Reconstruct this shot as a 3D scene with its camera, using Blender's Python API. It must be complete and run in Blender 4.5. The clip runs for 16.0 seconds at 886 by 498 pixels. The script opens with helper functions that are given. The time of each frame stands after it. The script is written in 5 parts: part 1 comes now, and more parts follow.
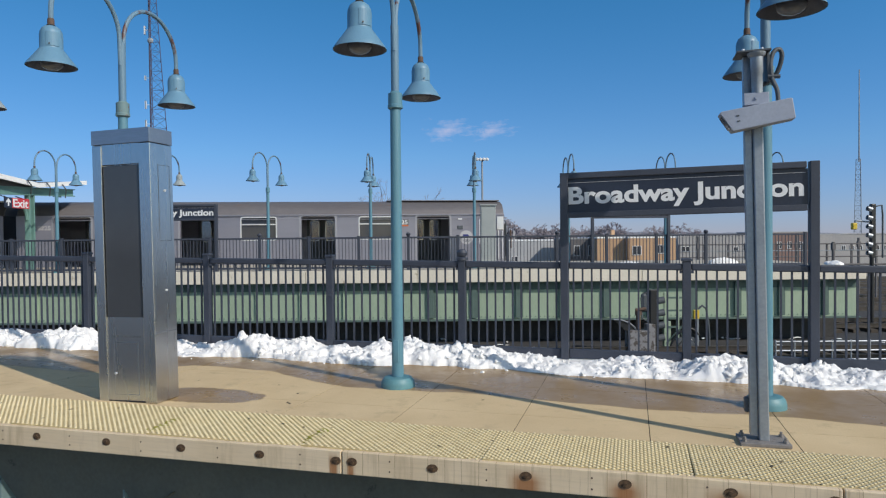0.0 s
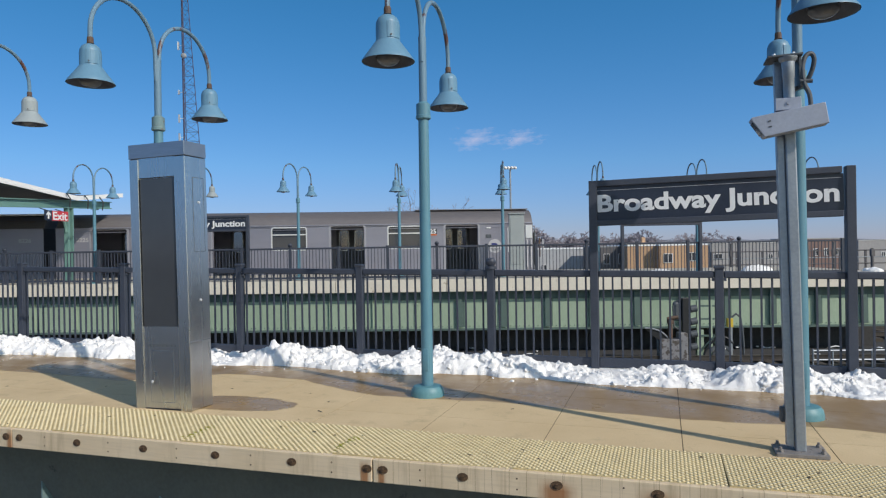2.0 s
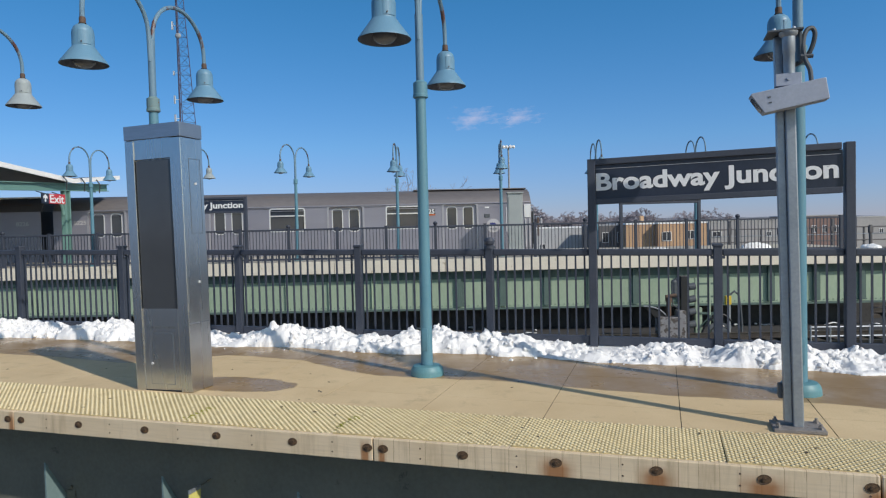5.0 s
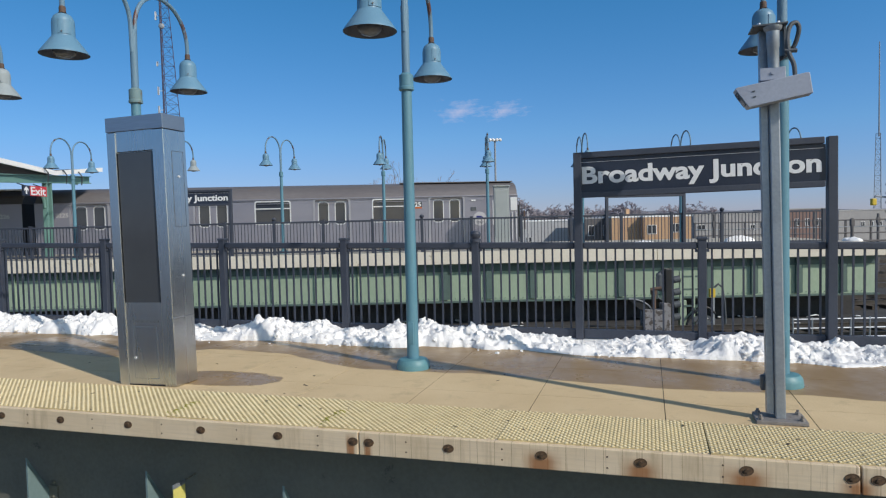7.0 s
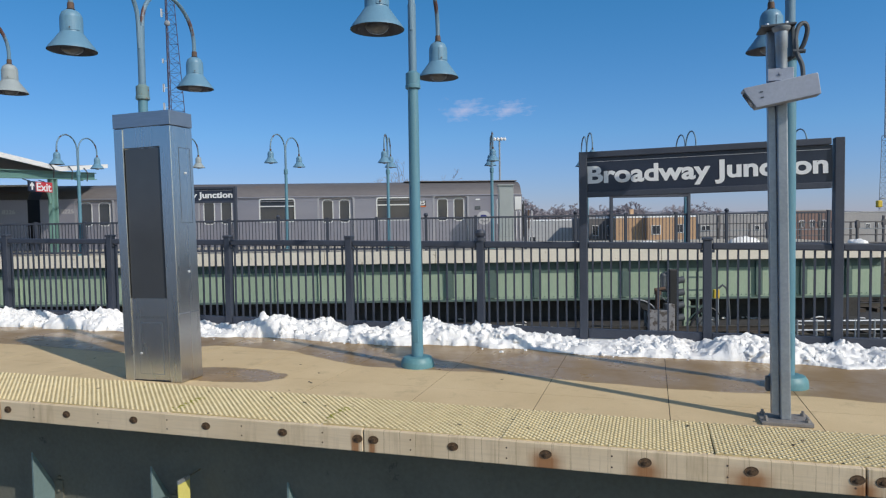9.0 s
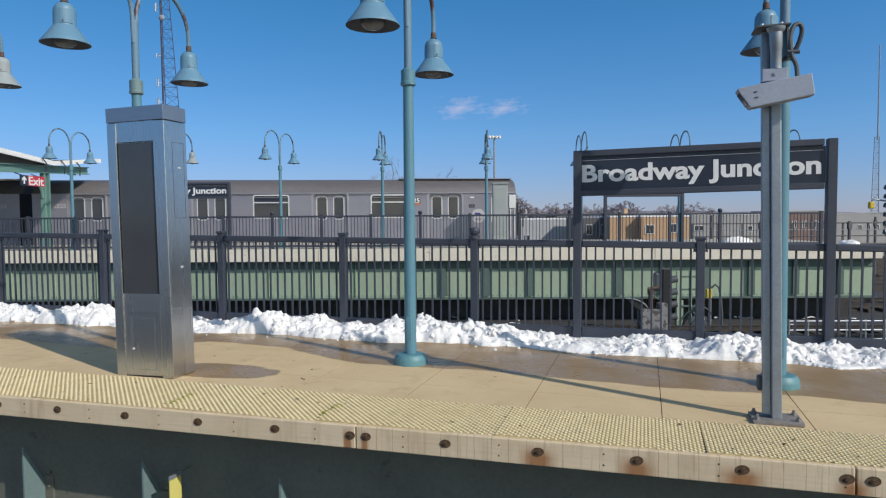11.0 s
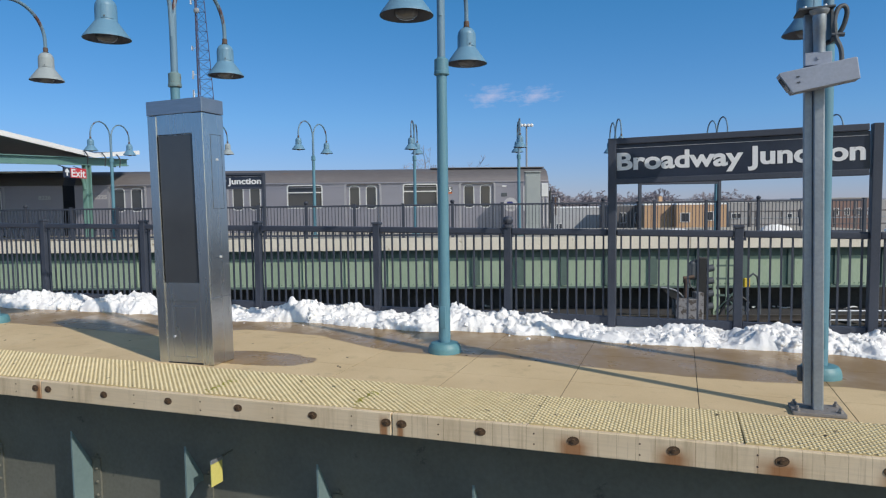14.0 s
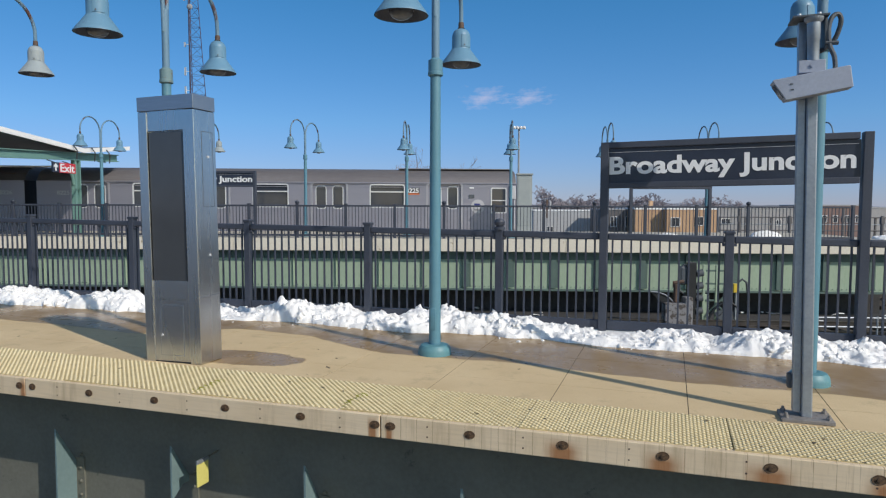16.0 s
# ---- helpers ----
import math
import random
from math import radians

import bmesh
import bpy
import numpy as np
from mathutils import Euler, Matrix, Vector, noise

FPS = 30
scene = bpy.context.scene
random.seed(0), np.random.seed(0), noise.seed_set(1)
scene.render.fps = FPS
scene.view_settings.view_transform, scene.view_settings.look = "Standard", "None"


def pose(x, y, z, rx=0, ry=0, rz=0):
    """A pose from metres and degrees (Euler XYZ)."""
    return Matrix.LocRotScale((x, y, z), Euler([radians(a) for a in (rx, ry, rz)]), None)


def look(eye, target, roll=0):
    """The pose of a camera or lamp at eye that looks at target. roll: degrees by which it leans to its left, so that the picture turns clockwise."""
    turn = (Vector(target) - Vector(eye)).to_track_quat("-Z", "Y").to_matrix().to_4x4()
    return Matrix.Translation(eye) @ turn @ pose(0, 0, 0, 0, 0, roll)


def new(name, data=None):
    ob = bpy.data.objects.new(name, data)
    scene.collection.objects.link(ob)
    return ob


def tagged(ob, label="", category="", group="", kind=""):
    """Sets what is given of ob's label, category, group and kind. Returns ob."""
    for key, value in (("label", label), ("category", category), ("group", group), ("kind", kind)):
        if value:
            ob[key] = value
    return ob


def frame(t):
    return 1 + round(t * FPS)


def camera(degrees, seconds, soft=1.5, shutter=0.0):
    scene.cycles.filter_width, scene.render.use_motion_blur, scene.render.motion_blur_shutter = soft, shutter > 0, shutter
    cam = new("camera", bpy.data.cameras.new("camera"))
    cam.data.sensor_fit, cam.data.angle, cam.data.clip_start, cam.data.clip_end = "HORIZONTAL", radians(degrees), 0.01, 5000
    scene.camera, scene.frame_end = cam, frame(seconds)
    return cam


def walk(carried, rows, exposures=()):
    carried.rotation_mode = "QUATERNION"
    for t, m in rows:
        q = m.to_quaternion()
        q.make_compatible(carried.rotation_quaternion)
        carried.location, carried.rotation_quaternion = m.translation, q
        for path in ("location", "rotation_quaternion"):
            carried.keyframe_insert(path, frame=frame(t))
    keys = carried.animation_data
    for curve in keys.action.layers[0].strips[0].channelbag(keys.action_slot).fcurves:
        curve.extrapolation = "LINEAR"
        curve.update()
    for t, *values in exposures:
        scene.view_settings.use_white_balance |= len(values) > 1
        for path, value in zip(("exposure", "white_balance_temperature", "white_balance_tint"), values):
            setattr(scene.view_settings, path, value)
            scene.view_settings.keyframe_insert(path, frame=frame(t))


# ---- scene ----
cam = camera(67.2, 16.0, soft=1.2)
PATH = [
    (0, (0.13, -3.933, 1.344), (-0.417, -2.009, 1.31), -0.5),
    (0.5, (0.133, -3.943, 1.352), (-0.422, -2.022, 1.306), -1.0),
    (1, (0.129, -3.93, 1.355), (-0.466, -2.021, 1.343), -0.5),
    (1.5, (0.132, -3.948, 1.347), (-0.478, -2.043, 1.344), -0.8),
    (2, (0.135, -3.957, 1.344), (-0.493, -2.059, 1.338), -0.9),
    (2.5, (0.136, -3.956, 1.34), (-0.495, -2.058, 1.307), -0.9),
    (3, (0.13, -3.952, 1.348), (-0.496, -2.053, 1.304), -1.0),
    (3.5, (0.133, -3.956, 1.346), (-0.498, -2.058, 1.302), -1.1),
    (6, (0.133, -3.939, 1.342), (-0.48, -2.037, 1.264), -1.7),
    (6.5, (0.135, -3.939, 1.343), (-0.457, -2.031, 1.263), -1.4),
    (7, (0.135, -3.934, 1.345), (-0.452, -2.025, 1.257), -1.3),
    (7.5, (0.13, -3.937, 1.343), (-0.456, -2.027, 1.253), -1.1),
    (8, (0.119, -3.94, 1.346), (-0.475, -2.033, 1.25), -1.0),
    (8.5, (0.121, -3.944, 1.344), (-0.477, -2.038, 1.253), -0.9),
    (11, (0.121, -3.941, 1.338), (-0.459, -2.03, 1.24), -0.4),
    (11.5, (0.121, -3.943, 1.34), (-0.444, -2.027, 1.238), -0.5),
    (12, (0.118, -3.948, 1.341), (-0.439, -2.03, 1.228), -0.4),
    (12.5, (0.107, -3.944, 1.34), (-0.483, -2.038, 1.215), -0.4),
    (13, (0.108, -3.953, 1.34), (-0.523, -2.06, 1.211), -0.5),
    (13.5, (0.106, -3.955, 1.341), (-0.5395, -2.068, 1.209), -0.5),
    (14, (0.108, -3.963, 1.342), (-0.5615, -2.084, 1.212), -0.7),
    (14.5, (0.113, -3.963, 1.338), (-0.543, -2.078, 1.206), -0.5),
    (15, (0.116, -3.954, 1.342), (-0.496, -2.054, 1.214), -0.1),
    (15.5, (0.104, -3.946, 1.344), (-0.505, -2.046, 1.217), 0.1),
    (16, (0.095, -3.942, 1.345), (-0.5485, -2.054, 1.218), 0.2),
]
walk(cam, [(t, look(eye, target, roll)) for t, eye, target, roll in PATH])

# ---------------------------------------------------------------- world and sun
SUN_TO = Vector((0.907 * 0.803, -0.421 * 0.803, 0.596))
world = bpy.data.worlds.new("sky")
scene.world = world
world.use_nodes = True
wn = world.node_tree
wn.nodes.clear()
w_out = wn.nodes.new("ShaderNodeOutputWorld")
w_bg = wn.nodes.new("ShaderNodeBackground")
w_sky = wn.nodes.new("ShaderNodeTexSky")
w_sky.sky_type = "NISHITA"
w_sky.sun_disc = False
w_sky.sun_elevation = radians(36.3)
w_sky.sun_rotation = math.atan2(SUN_TO.x, SUN_TO.y)
w_sky.altitude = 50
w_sky.air_density = 1.0
w_sky.dust_density = 0.0
w_sky.ozone_density = 2.0
w_bg.inputs["Strength"].default_value = 0.105
# deep blue away from the sun, paler towards the horizon and round the sun
w_tc = wn.nodes.new("ShaderNodeTexCoord")
w_sep = wn.nodes.new("ShaderNodeSeparateXYZ")
wn.links.new(w_tc.outputs["Generated"], w_sep.inputs[0])
w_low = wn.nodes.new("ShaderNodeMapRange")
w_low.inputs[1].default_value, w_low.inputs[2].default_value = 0.0, 0.42
w_low.interpolation_type = "SMOOTHSTEP"
wn.links.new(w_sep.outputs["Z"], w_low.inputs[0])
w_dot = wn.nodes.new("ShaderNodeVectorMath")
w_dot.operation = "DOT_PRODUCT"
w_dot.inputs[1].default_value = SUN_TO
wn.links.new(w_tc.outputs["Generated"], w_dot.inputs[0])
w_near = wn.nodes.new("ShaderNodeMapRange")
w_near.inputs[1].default_value, w_near.inputs[2].default_value = 0.12, 0.75
w_near.interpolation_type = "SMOOTHSTEP"
wn.links.new(w_dot.outputs["Value"], w_near.inputs[0])


def sky_mix(fac, a, b, blend="MIX"):
    n = wn.nodes.new("ShaderNodeMix")
    n.data_type, n.blend_type = "RGBA", blend
    for slot, v in ((0, fac), (6, a), (7, b)):
        if isinstance(v, bpy.types.NodeSocket):
            wn.links.new(v, n.inputs[slot])
        else:
            n.inputs[slot].default_value = v
    return n.outputs[2]


w_blue = sky_mix(w_low.outputs[0], (0.415, 0.610, 0.955, 1), (0.225, 0.725, 1.0, 1))
w_hor = wn.nodes.new("ShaderNodeMapRange")
w_hor.inputs[1].default_value, w_hor.inputs[2].default_value = 0.0, 0.12
wn.links.new(w_sep.outputs["Z"], w_hor.inputs[0])
w_blue = sky_mix(w_hor.outputs[0], (0.385, 0.475, 0.90, 1), w_blue)
w_high = wn.nodes.new("ShaderNodeMapRange")
w_high.inputs[1].default_value, w_high.inputs[2].default_value = 0.42, 0.85
w_high.interpolation_type = "SMOOTHSTEP"
wn.links.new(w_sep.outputs["Z"], w_high.inputs[0])
w_blue = sky_mix(w_high.outputs[0], w_blue, (1.15, 0.75, 0.51, 1))
w_side = wn.nodes.new("ShaderNodeMapRange")
w_side.inputs[1].default_value, w_side.inputs[2].default_value = -0.80, 0.05
wn.links.new(w_dot.outputs["Value"], w_side.inputs[0])
w_blue = sky_mix(1.0, w_blue, sky_mix(w_side.outputs[0], (0.93, 0.93, 0.93, 1), (1.16, 1.16, 1.16, 1)), "MULTIPLY")
w_blue = sky_mix(w_near.outputs[0], w_blue, (1.75, 1.5, 1.2, 1))
wn.links.new(sky_mix(1.0, w_sky.outputs[0], w_blue, "MULTIPLY"), w_bg.inputs[0])
wn.links.new(w_bg.outputs[0], w_out.inputs[0])
sun = new("sun", bpy.data.lights.new("sun", "SUN"))
sun.data.energy = 3.35
sun.data.angle = radians(0.53)
sun.data.color = (1.0, 0.92, 0.815)
sun.matrix_world = look(SUN_TO * 60, (0, 0, 0))
scene.view_settings.exposure = 0.0


# ---------------------------------------------------------------- materials
def graph(name):
    m = bpy.data.materials.new(name)
    m.use_nodes = True
    t = m.node_tree
    return m, t, t.nodes["Principled BSDF"]


def add(t, kind, **values):
    n = t.nodes.new(kind)
    for key, value in values.items():
        n.inputs[key].default_value = value
    return n


def mixed(t, fac, a, b):
    n = t.nodes.new("ShaderNodeMix")
    n.data_type = "RGBA"
    for slot, v in ((0, fac), (6, a), (7, b)):
        if isinstance(v, bpy.types.NodeSocket):
            t.links.new(v, n.inputs[slot])
        else:
            n.inputs[slot].default_value = v if slot == 0 else (*v, 1)
    return n.outputs[2]


def ramp(t, value, lo, hi):
    n = t.nodes.new("ShaderNodeMapRange")
    t.links.new(value, n.inputs[0])
    n.inputs[1].default_value, n.inputs[2].default_value = lo, hi
    return n.outputs[0]


def noise_of(t, coord, scale, detail=4.0, rough=0.55, stretch=None):
    if stretch:
        mp = t.nodes.new("ShaderNodeMapping")
        mp.inputs["Scale"].default_value = stretch
        t.links.new(coord, mp.inputs[0])
        coord = mp.outputs[0]
    n = add(t, "ShaderNodeTexNoise", Scale=scale, Detail=detail, Roughness=rough)
    t.links.new(coord, n.inputs["Vector"])
    return n.outputs["Fac"]


def surf(name, c1, c2, scale=3.0, rough=0.6, metal=0.0, fine=60.0, bump=0.15, wear=None, wear_at=0.62, each=0.0, stretch=None, spec=0.5):
    """A two-scale surface: broad mottling from c1 to c2, fine grain, optional worn patches of a third colour."""
    m, t, b = graph(name)
    tc = t.nodes.new("ShaderNodeTexCoord")
    co = tc.outputs["Object"]
    broad = noise_of(t, co, scale, 5, 0.6, stretch)
    grain = noise_of(t, co, fine, 3, 0.6, stretch)
    col = mixed(t, ramp(t, broad, 0.3, 0.7), c1, c2)
    dark = mixed(t, ramp(t, grain, 0.35, 0.75), tuple(0.86 * v for v in c1), c2)
    col = mixed(t, 0.35, col, dark)
    if wear:
        patch = noise_of(t, co, scale * 2.3, 8, 0.7, stretch)
        col = mixed(t, ramp(t, patch, wear_at, wear_at + 0.06), col, wear)
    if each:
        info = t.nodes.new("ShaderNodeObjectInfo")
        hv = add(t, "ShaderNodeHueSaturation")
        t.links.new(ramp_to(t, info.outputs["Random"], 1 - each, 1 + each), hv.inputs["Value"])
        t.links.new(col, hv.inputs["Color"])
        col = hv.outputs[0]
    t.links.new(col, b.inputs["Base Color"])
    t.links.new(ramp_to(t, broad, rough - 0.08, rough + 0.1), b.inputs["Roughness"])
    b.inputs["Metallic"].default_value = metal
    b.inputs["Specular IOR Level"].default_value = spec
    if bump:
        bp = add(t, "ShaderNodeBump", Strength=bump, Distance=0.01)
        t.links.new(grain, bp.inputs["Height"])
        t.links.new(bp.outputs[0], b.inputs["Normal"])
    return m


def ramp_to(t, value, a, b):
    n = t.nodes.new("ShaderNodeMapRange")
    t.links.new(value, n.inputs[0])
    n.inputs[3].default_value, n.inputs[4].default_value = a, b
    return n.outputs[0]


def math_of(t, op, a, b):
    n = t.nodes.new("ShaderNodeMath")
    n.operation = op
    for slot, v in ((0, a), (1, b)):
        if isinstance(v, bpy.types.NodeSocket):
            t.links.new(v, n.inputs[slot])
        else:
            n.inputs[slot].default_value = v
    return n.outputs[0]


def platform_concrete():
    """Tan concrete, drying in the sun: meltwater lies along the snow and spreads in tongues."""
    m, t, b = graph("platform_concrete")
    geo = t.nodes.new("ShaderNodeNewGeometry")
    co = geo.outputs["Position"]
    sep = t.nodes.new("ShaderNodeSeparateXYZ")
    t.links.new(co, sep.inputs[0])
    broad = noise_of(t, co, 1.6, 5, 0.6)
    grain = noise_of(t, co, 90, 3, 0.6)
    stain = noise_of(t, co, 5, 6, 0.7)
    dry = mixed(t, ramp(t, broad, 0.3, 0.7), (0.595, 0.45, 0.26), (0.695, 0.54, 0.328))
    dry = mixed(t, ramp(t, stain, 0.55, 0.8), dry, (0.44, 0.34, 0.20))
    dry = mixed(t, math_of(t, "MULTIPLY", ramp(t, grain, 0.4, 0.8), 0.3), dry, (0.36, 0.29, 0.18))
    wave = noise_of(t, co, 0.9, 3, 0.5)
    # the water's edge: nearer the tracks towards +x, drawn back behind the steel cabinet
    edge = math_of(t, "SUBTRACT", 1.47, math_of(t, "MULTIPLY", sep.outputs["X"], 0.07))
    edge = math_of(t, "ADD", edge, math_of(t, "MULTIPLY", ramp(t, sep.outputs["X"], -2.4, -3.4), 0.38))
    edge = math_of(t, "SUBTRACT", edge, math_of(t, "MULTIPLY", ramp(t, sep.outputs["X"], -4.4, -5.2), 0.60))
    front = math_of(t, "SUBTRACT", sep.outputs["Y"], edge)
    front = math_of(t, "ADD", front, math_of(t, "MULTIPLY", math_of(t, "SUBTRACT", wave, 0.5), 0.42))
    wet = ramp(t, front, 0.0, 0.03)
    # puddle beside the steel cabinet
    dx = math_of(t, "MULTIPLY", math_of(t, "ADD", sep.outputs["X"], 3.45), 1.45)
    dy = math_of(t, "MULTIPLY", math_of(t, "SUBTRACT", sep.outputs["Y"], 1.03), 3.2)
    r = math_of(t, "ADD", math_of(t, "MULTIPLY", dx, dx), math_of(t, "MULTIPLY", dy, dy))
    r = math_of(t, "ADD", r, math_of(t, "MULTIPLY", math_of(t, "SUBTRACT", stain, 0.5), 0.7))
    pud = math_of(t, "SUBTRACT", 1.0, ramp(t, r, 0.62, 0.70))
    wet = math_of(t, "MAXIMUM", wet, pud)
    col = mixed(t, wet, dry, mixed(t, ramp(t, broad, 0.35, 0.65), (0.285, 0.187, 0.085), (0.355, 0.240, 0.116)))
    t.links.new(col, b.inputs["Base Color"])
    b.inputs["Specular IOR Level"].default_value = 0.35
    pool = ramp_to(t, ramp(t, broad, 0.35, 0.62), 0.46, 0.22)
    ro = t.nodes.new("ShaderNodeMix")
    t.links.new(wet, ro.inputs[0])
    ro.inputs[2].default_value = 0.85
    t.links.new(pool, ro.inputs[3])
    t.links.new(ro.outputs[0], b.inputs["Roughness"])
    bp = add(t, "ShaderNodeBump", Distance=0.004)
    t.links.new(ramp_to(t, wet, 0.35, 0.03), bp.inputs["Strength"])
    t.links.new(grain, bp.inputs["Height"])
    t.links.new(bp.outputs[0], b.inputs["Normal"])
    return m


def tactile():
    """Pale yellow tiles, grimy between the domes."""
    m, t, b = graph("tactile_yellow")
    tc = t.nodes.new("ShaderNodeTexCoord")
    geo = t.nodes.new("ShaderNodeNewGeometry")
    sep = t.nodes.new("ShaderNodeSeparateXYZ")
    t.links.new(tc.outputs["Object"], sep.inputs[0])
    broad = noise_of(t, geo.outputs["Position"], 2.2, 6, 0.65)
    grime = noise_of(t, geo.outputs["Position"], 9, 6, 0.7)
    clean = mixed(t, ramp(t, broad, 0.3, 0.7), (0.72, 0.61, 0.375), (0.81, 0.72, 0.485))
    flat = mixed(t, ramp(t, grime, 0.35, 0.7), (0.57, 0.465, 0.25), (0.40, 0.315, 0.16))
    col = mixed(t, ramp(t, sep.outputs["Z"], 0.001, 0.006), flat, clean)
    spot_ = noise_of(t, geo.outputs["Position"], 17, 3, 0.5)
    col = mixed(t, ramp(t, spot_, 0.70, 0.73), col, (0.10, 0.075, 0.045))
    info = t.nodes.new("ShaderNodeObjectInfo")
    hv = add(t, "ShaderNodeHueSaturation")
    t.links.new(ramp_to(t, info.outputs["Random"], 0.95, 1.05), hv.inputs["Value"])
    t.links.new(col, hv.inputs["Color"])
    t.links.new(hv.outputs[0], b.inputs["Base Color"])
    b.inputs["Roughness"].default_value = 0.6
    return m


def edge_board():
    """Pale weathered rubbing board with rust run down from some of the bolts."""
    m, t, b = graph("edge_board")
    geo = t.nodes.new("ShaderNodeNewGeometry")
    co = geo.outputs["Position"]
    sep = t.nodes.new("ShaderNodeSeparateXYZ")
    t.links.new(co, sep.inputs[0])
    broad = noise_of(t, co, 1.3, 5, 0.6)
    streak = noise_of(t, co, 9, 6, 0.7, (1.0, 1.0, 0.12))
    fibre = noise_of(t, co, 60, 4, 0.6, (0.05, 1, 1))
    col = mixed(t, ramp(t, broad, 0.3, 0.7), (0.66, 0.52, 0.345), (0.77, 0.63, 0.45))
    col = mixed(t, ramp(t, streak, 0.5, 0.85), col, (0.40, 0.30, 0.18))
    col = mixed(t, math_of(t, "MULTIPLY", ramp(t, fibre, 0.45, 0.8), 0.35), col, (0.45, 0.36, 0.25))
    crack = noise_of(t, co, 1.0, 5, 0.75, (22, 1, 0.6))
    where = ramp(t, sep.outputs["X"], -1.75, -1.55)
    col = mixed(t, math_of(t, "MULTIPLY", math_of(t, "MULTIPLY", ramp(t, crack, 0.565, 0.60), where), 0.30), col, (0.30, 0.21, 0.12))
    slot = math_of(t, "ADD", math_of(t, "MULTIPLY", sep.outputs["X"], 9.3), math_of(t, "MULTIPLY", crack, 0.3))
    split = math_of(t, "SUBTRACT", 1.0, ramp(t, math_of(t, "FRACT", slot, 0.0), 0.015, 0.05))
    col = mixed(t, math_of(t, "MULTIPLY", math_of(t, "MULTIPLY", split, where), 0.75), col, (0.33, 0.235, 0.14))
    rust = None
    for x, half in ((-0.48, 0.12), (0.085, 0.13), (0.64, 0.14), (1.18, 0.11), (-1.613, 0.028), (-1.72, 0.03), (-4.81, 0.04), (2.3, 0.08)):
        d = math_of(t, "ABSOLUTE", math_of(t, "ADD", sep.outputs["X"], -x), 0.0)
        d = math_of(t, "ADD", d, math_of(t, "MULTIPLY", math_of(t, "SUBTRACT", streak, 0.5), 0.10))
        one = math_of(t, "SUBTRACT", 1.0, ramp(t, d, half * 0.3, half))
        rust = one if rust is None else math_of(t, "MAXIMUM", rust, one)
    low = math_of(t, "SUBTRACT", 1.0, ramp(t, math_of(t, "ADD", sep.outputs["Z"], math_of(t, "MULTIPLY", streak, 0.06)), -0.07, 0.0))
    rust = math_of(t, "MULTIPLY", rust, low)
    col = mixed(t, math_of(t, "MULTIPLY", rust, 0.85), col, (0.30, 0.11, 0.025))
    t.links.new(col, b.inputs["Base Color"])
    b.inputs["Roughness"].default_value = 0.72
    bp = add(t, "ShaderNodeBump", Strength=0.25, Distance=0.004)
    t.links.new(fibre, bp.inputs["Height"])
    t.links.new(bp.outputs[0], b.inputs["Normal"])
    return m


def brushed_steel(name, c1, c2, rough, stretch, scale=2.0, each=0.0, metal=0.9):
    m = surf(name, c1, c2, scale=scale, rough=rough, metal=metal, fine=140, bump=0.05, stretch=stretch, each=each)
    return m


def glass(name, tint, rough=0.03, dark=True):
    m, t, b = graph(name)
    tc = t.nodes.new("ShaderNodeTexCoord")
    n = noise_of(t, tc.outputs["Object"], 3, 4)
    t.links.new(mixed(t, n, tint, tuple(0.7 * v for v in tint)), b.inputs["Base Color"])
    b.inputs["Roughness"].default_value = rough
    if not dark:
        b.inputs["Transmission Weight"].default_value = 0.9
    return m


def snow_material():
    m, t, b = graph("snow")
    tc = t.nodes.new("ShaderNodeTexCoord")
    co = tc.outputs["Object"]
    a, c = noise_of(t, co, 4, 5), noise_of(t, co, 32, 7, 0.75)
    t.links.new(mixed(t, ramp(t, a, 0.35, 0.7), (0.95, 0.95, 0.95), (0.88, 0.885, 0.90)), b.inputs["Base Color"])
    b.inputs["Roughness"].default_value = 0.55
    b.inputs["Subsurface Weight"].default_value = 0.0
    bp = add(t, "ShaderNodeBump", Strength=0.8, Distance=0.016)
    t.links.new(c, bp.inputs["Height"])
    t.links.new(bp.outputs[0], b.inputs["Normal"])
    return m


M_CONC = platform_concrete()
M_BOARD = edge_board()
M_TACT = tactile()
M_MOSS = surf("moss", (0.22, 0.22, 0.02), (0.40, 0.37, 0.06), 20, 0.9)
M_FENCE = surf("fence_black", (0.036, 0.044, 0.065), (0.060, 0.070, 0.098), 2.5, 0.5, fine=50, bump=0.1)
M_TEAL = surf("teal_paint", (0.085, 0.225, 0.27), (0.12, 0.275, 0.315), 2.0, 0.45, fine=80, bump=0.08, wear=(0.16, 0.24, 0.24), wear_at=0.66)
M_POLE = surf("blue_teal_paint", (0.088, 0.222, 0.30), (0.122, 0.27, 0.35), 2.0, 0.45, fine=80, bump=0.08, wear=(0.15, 0.23, 0.26), wear_at=0.66)
M_TEALRUST = surf("teal_paint_rusting", (0.12, 0.225, 0.325), (0.16, 0.275, 0.375), 3.0, 0.5, fine=80, bump=0.12, wear=(0.115, 0.060, 0.055), wear_at=0.545, stretch=(1, 1, 0.35))
M_YELLOWED = surf("yellowed_paint", (0.12, 0.235, 0.29), (0.18, 0.26, 0.26), 9.0, 0.6, fine=60, wear=(0.18, 0.08, 0.03), wear_at=0.6)
M_BELL = surf("bell_paint", (0.115, 0.25, 0.375), (0.15, 0.295, 0.42), 3.0, 0.42, fine=90, bump=0.05)
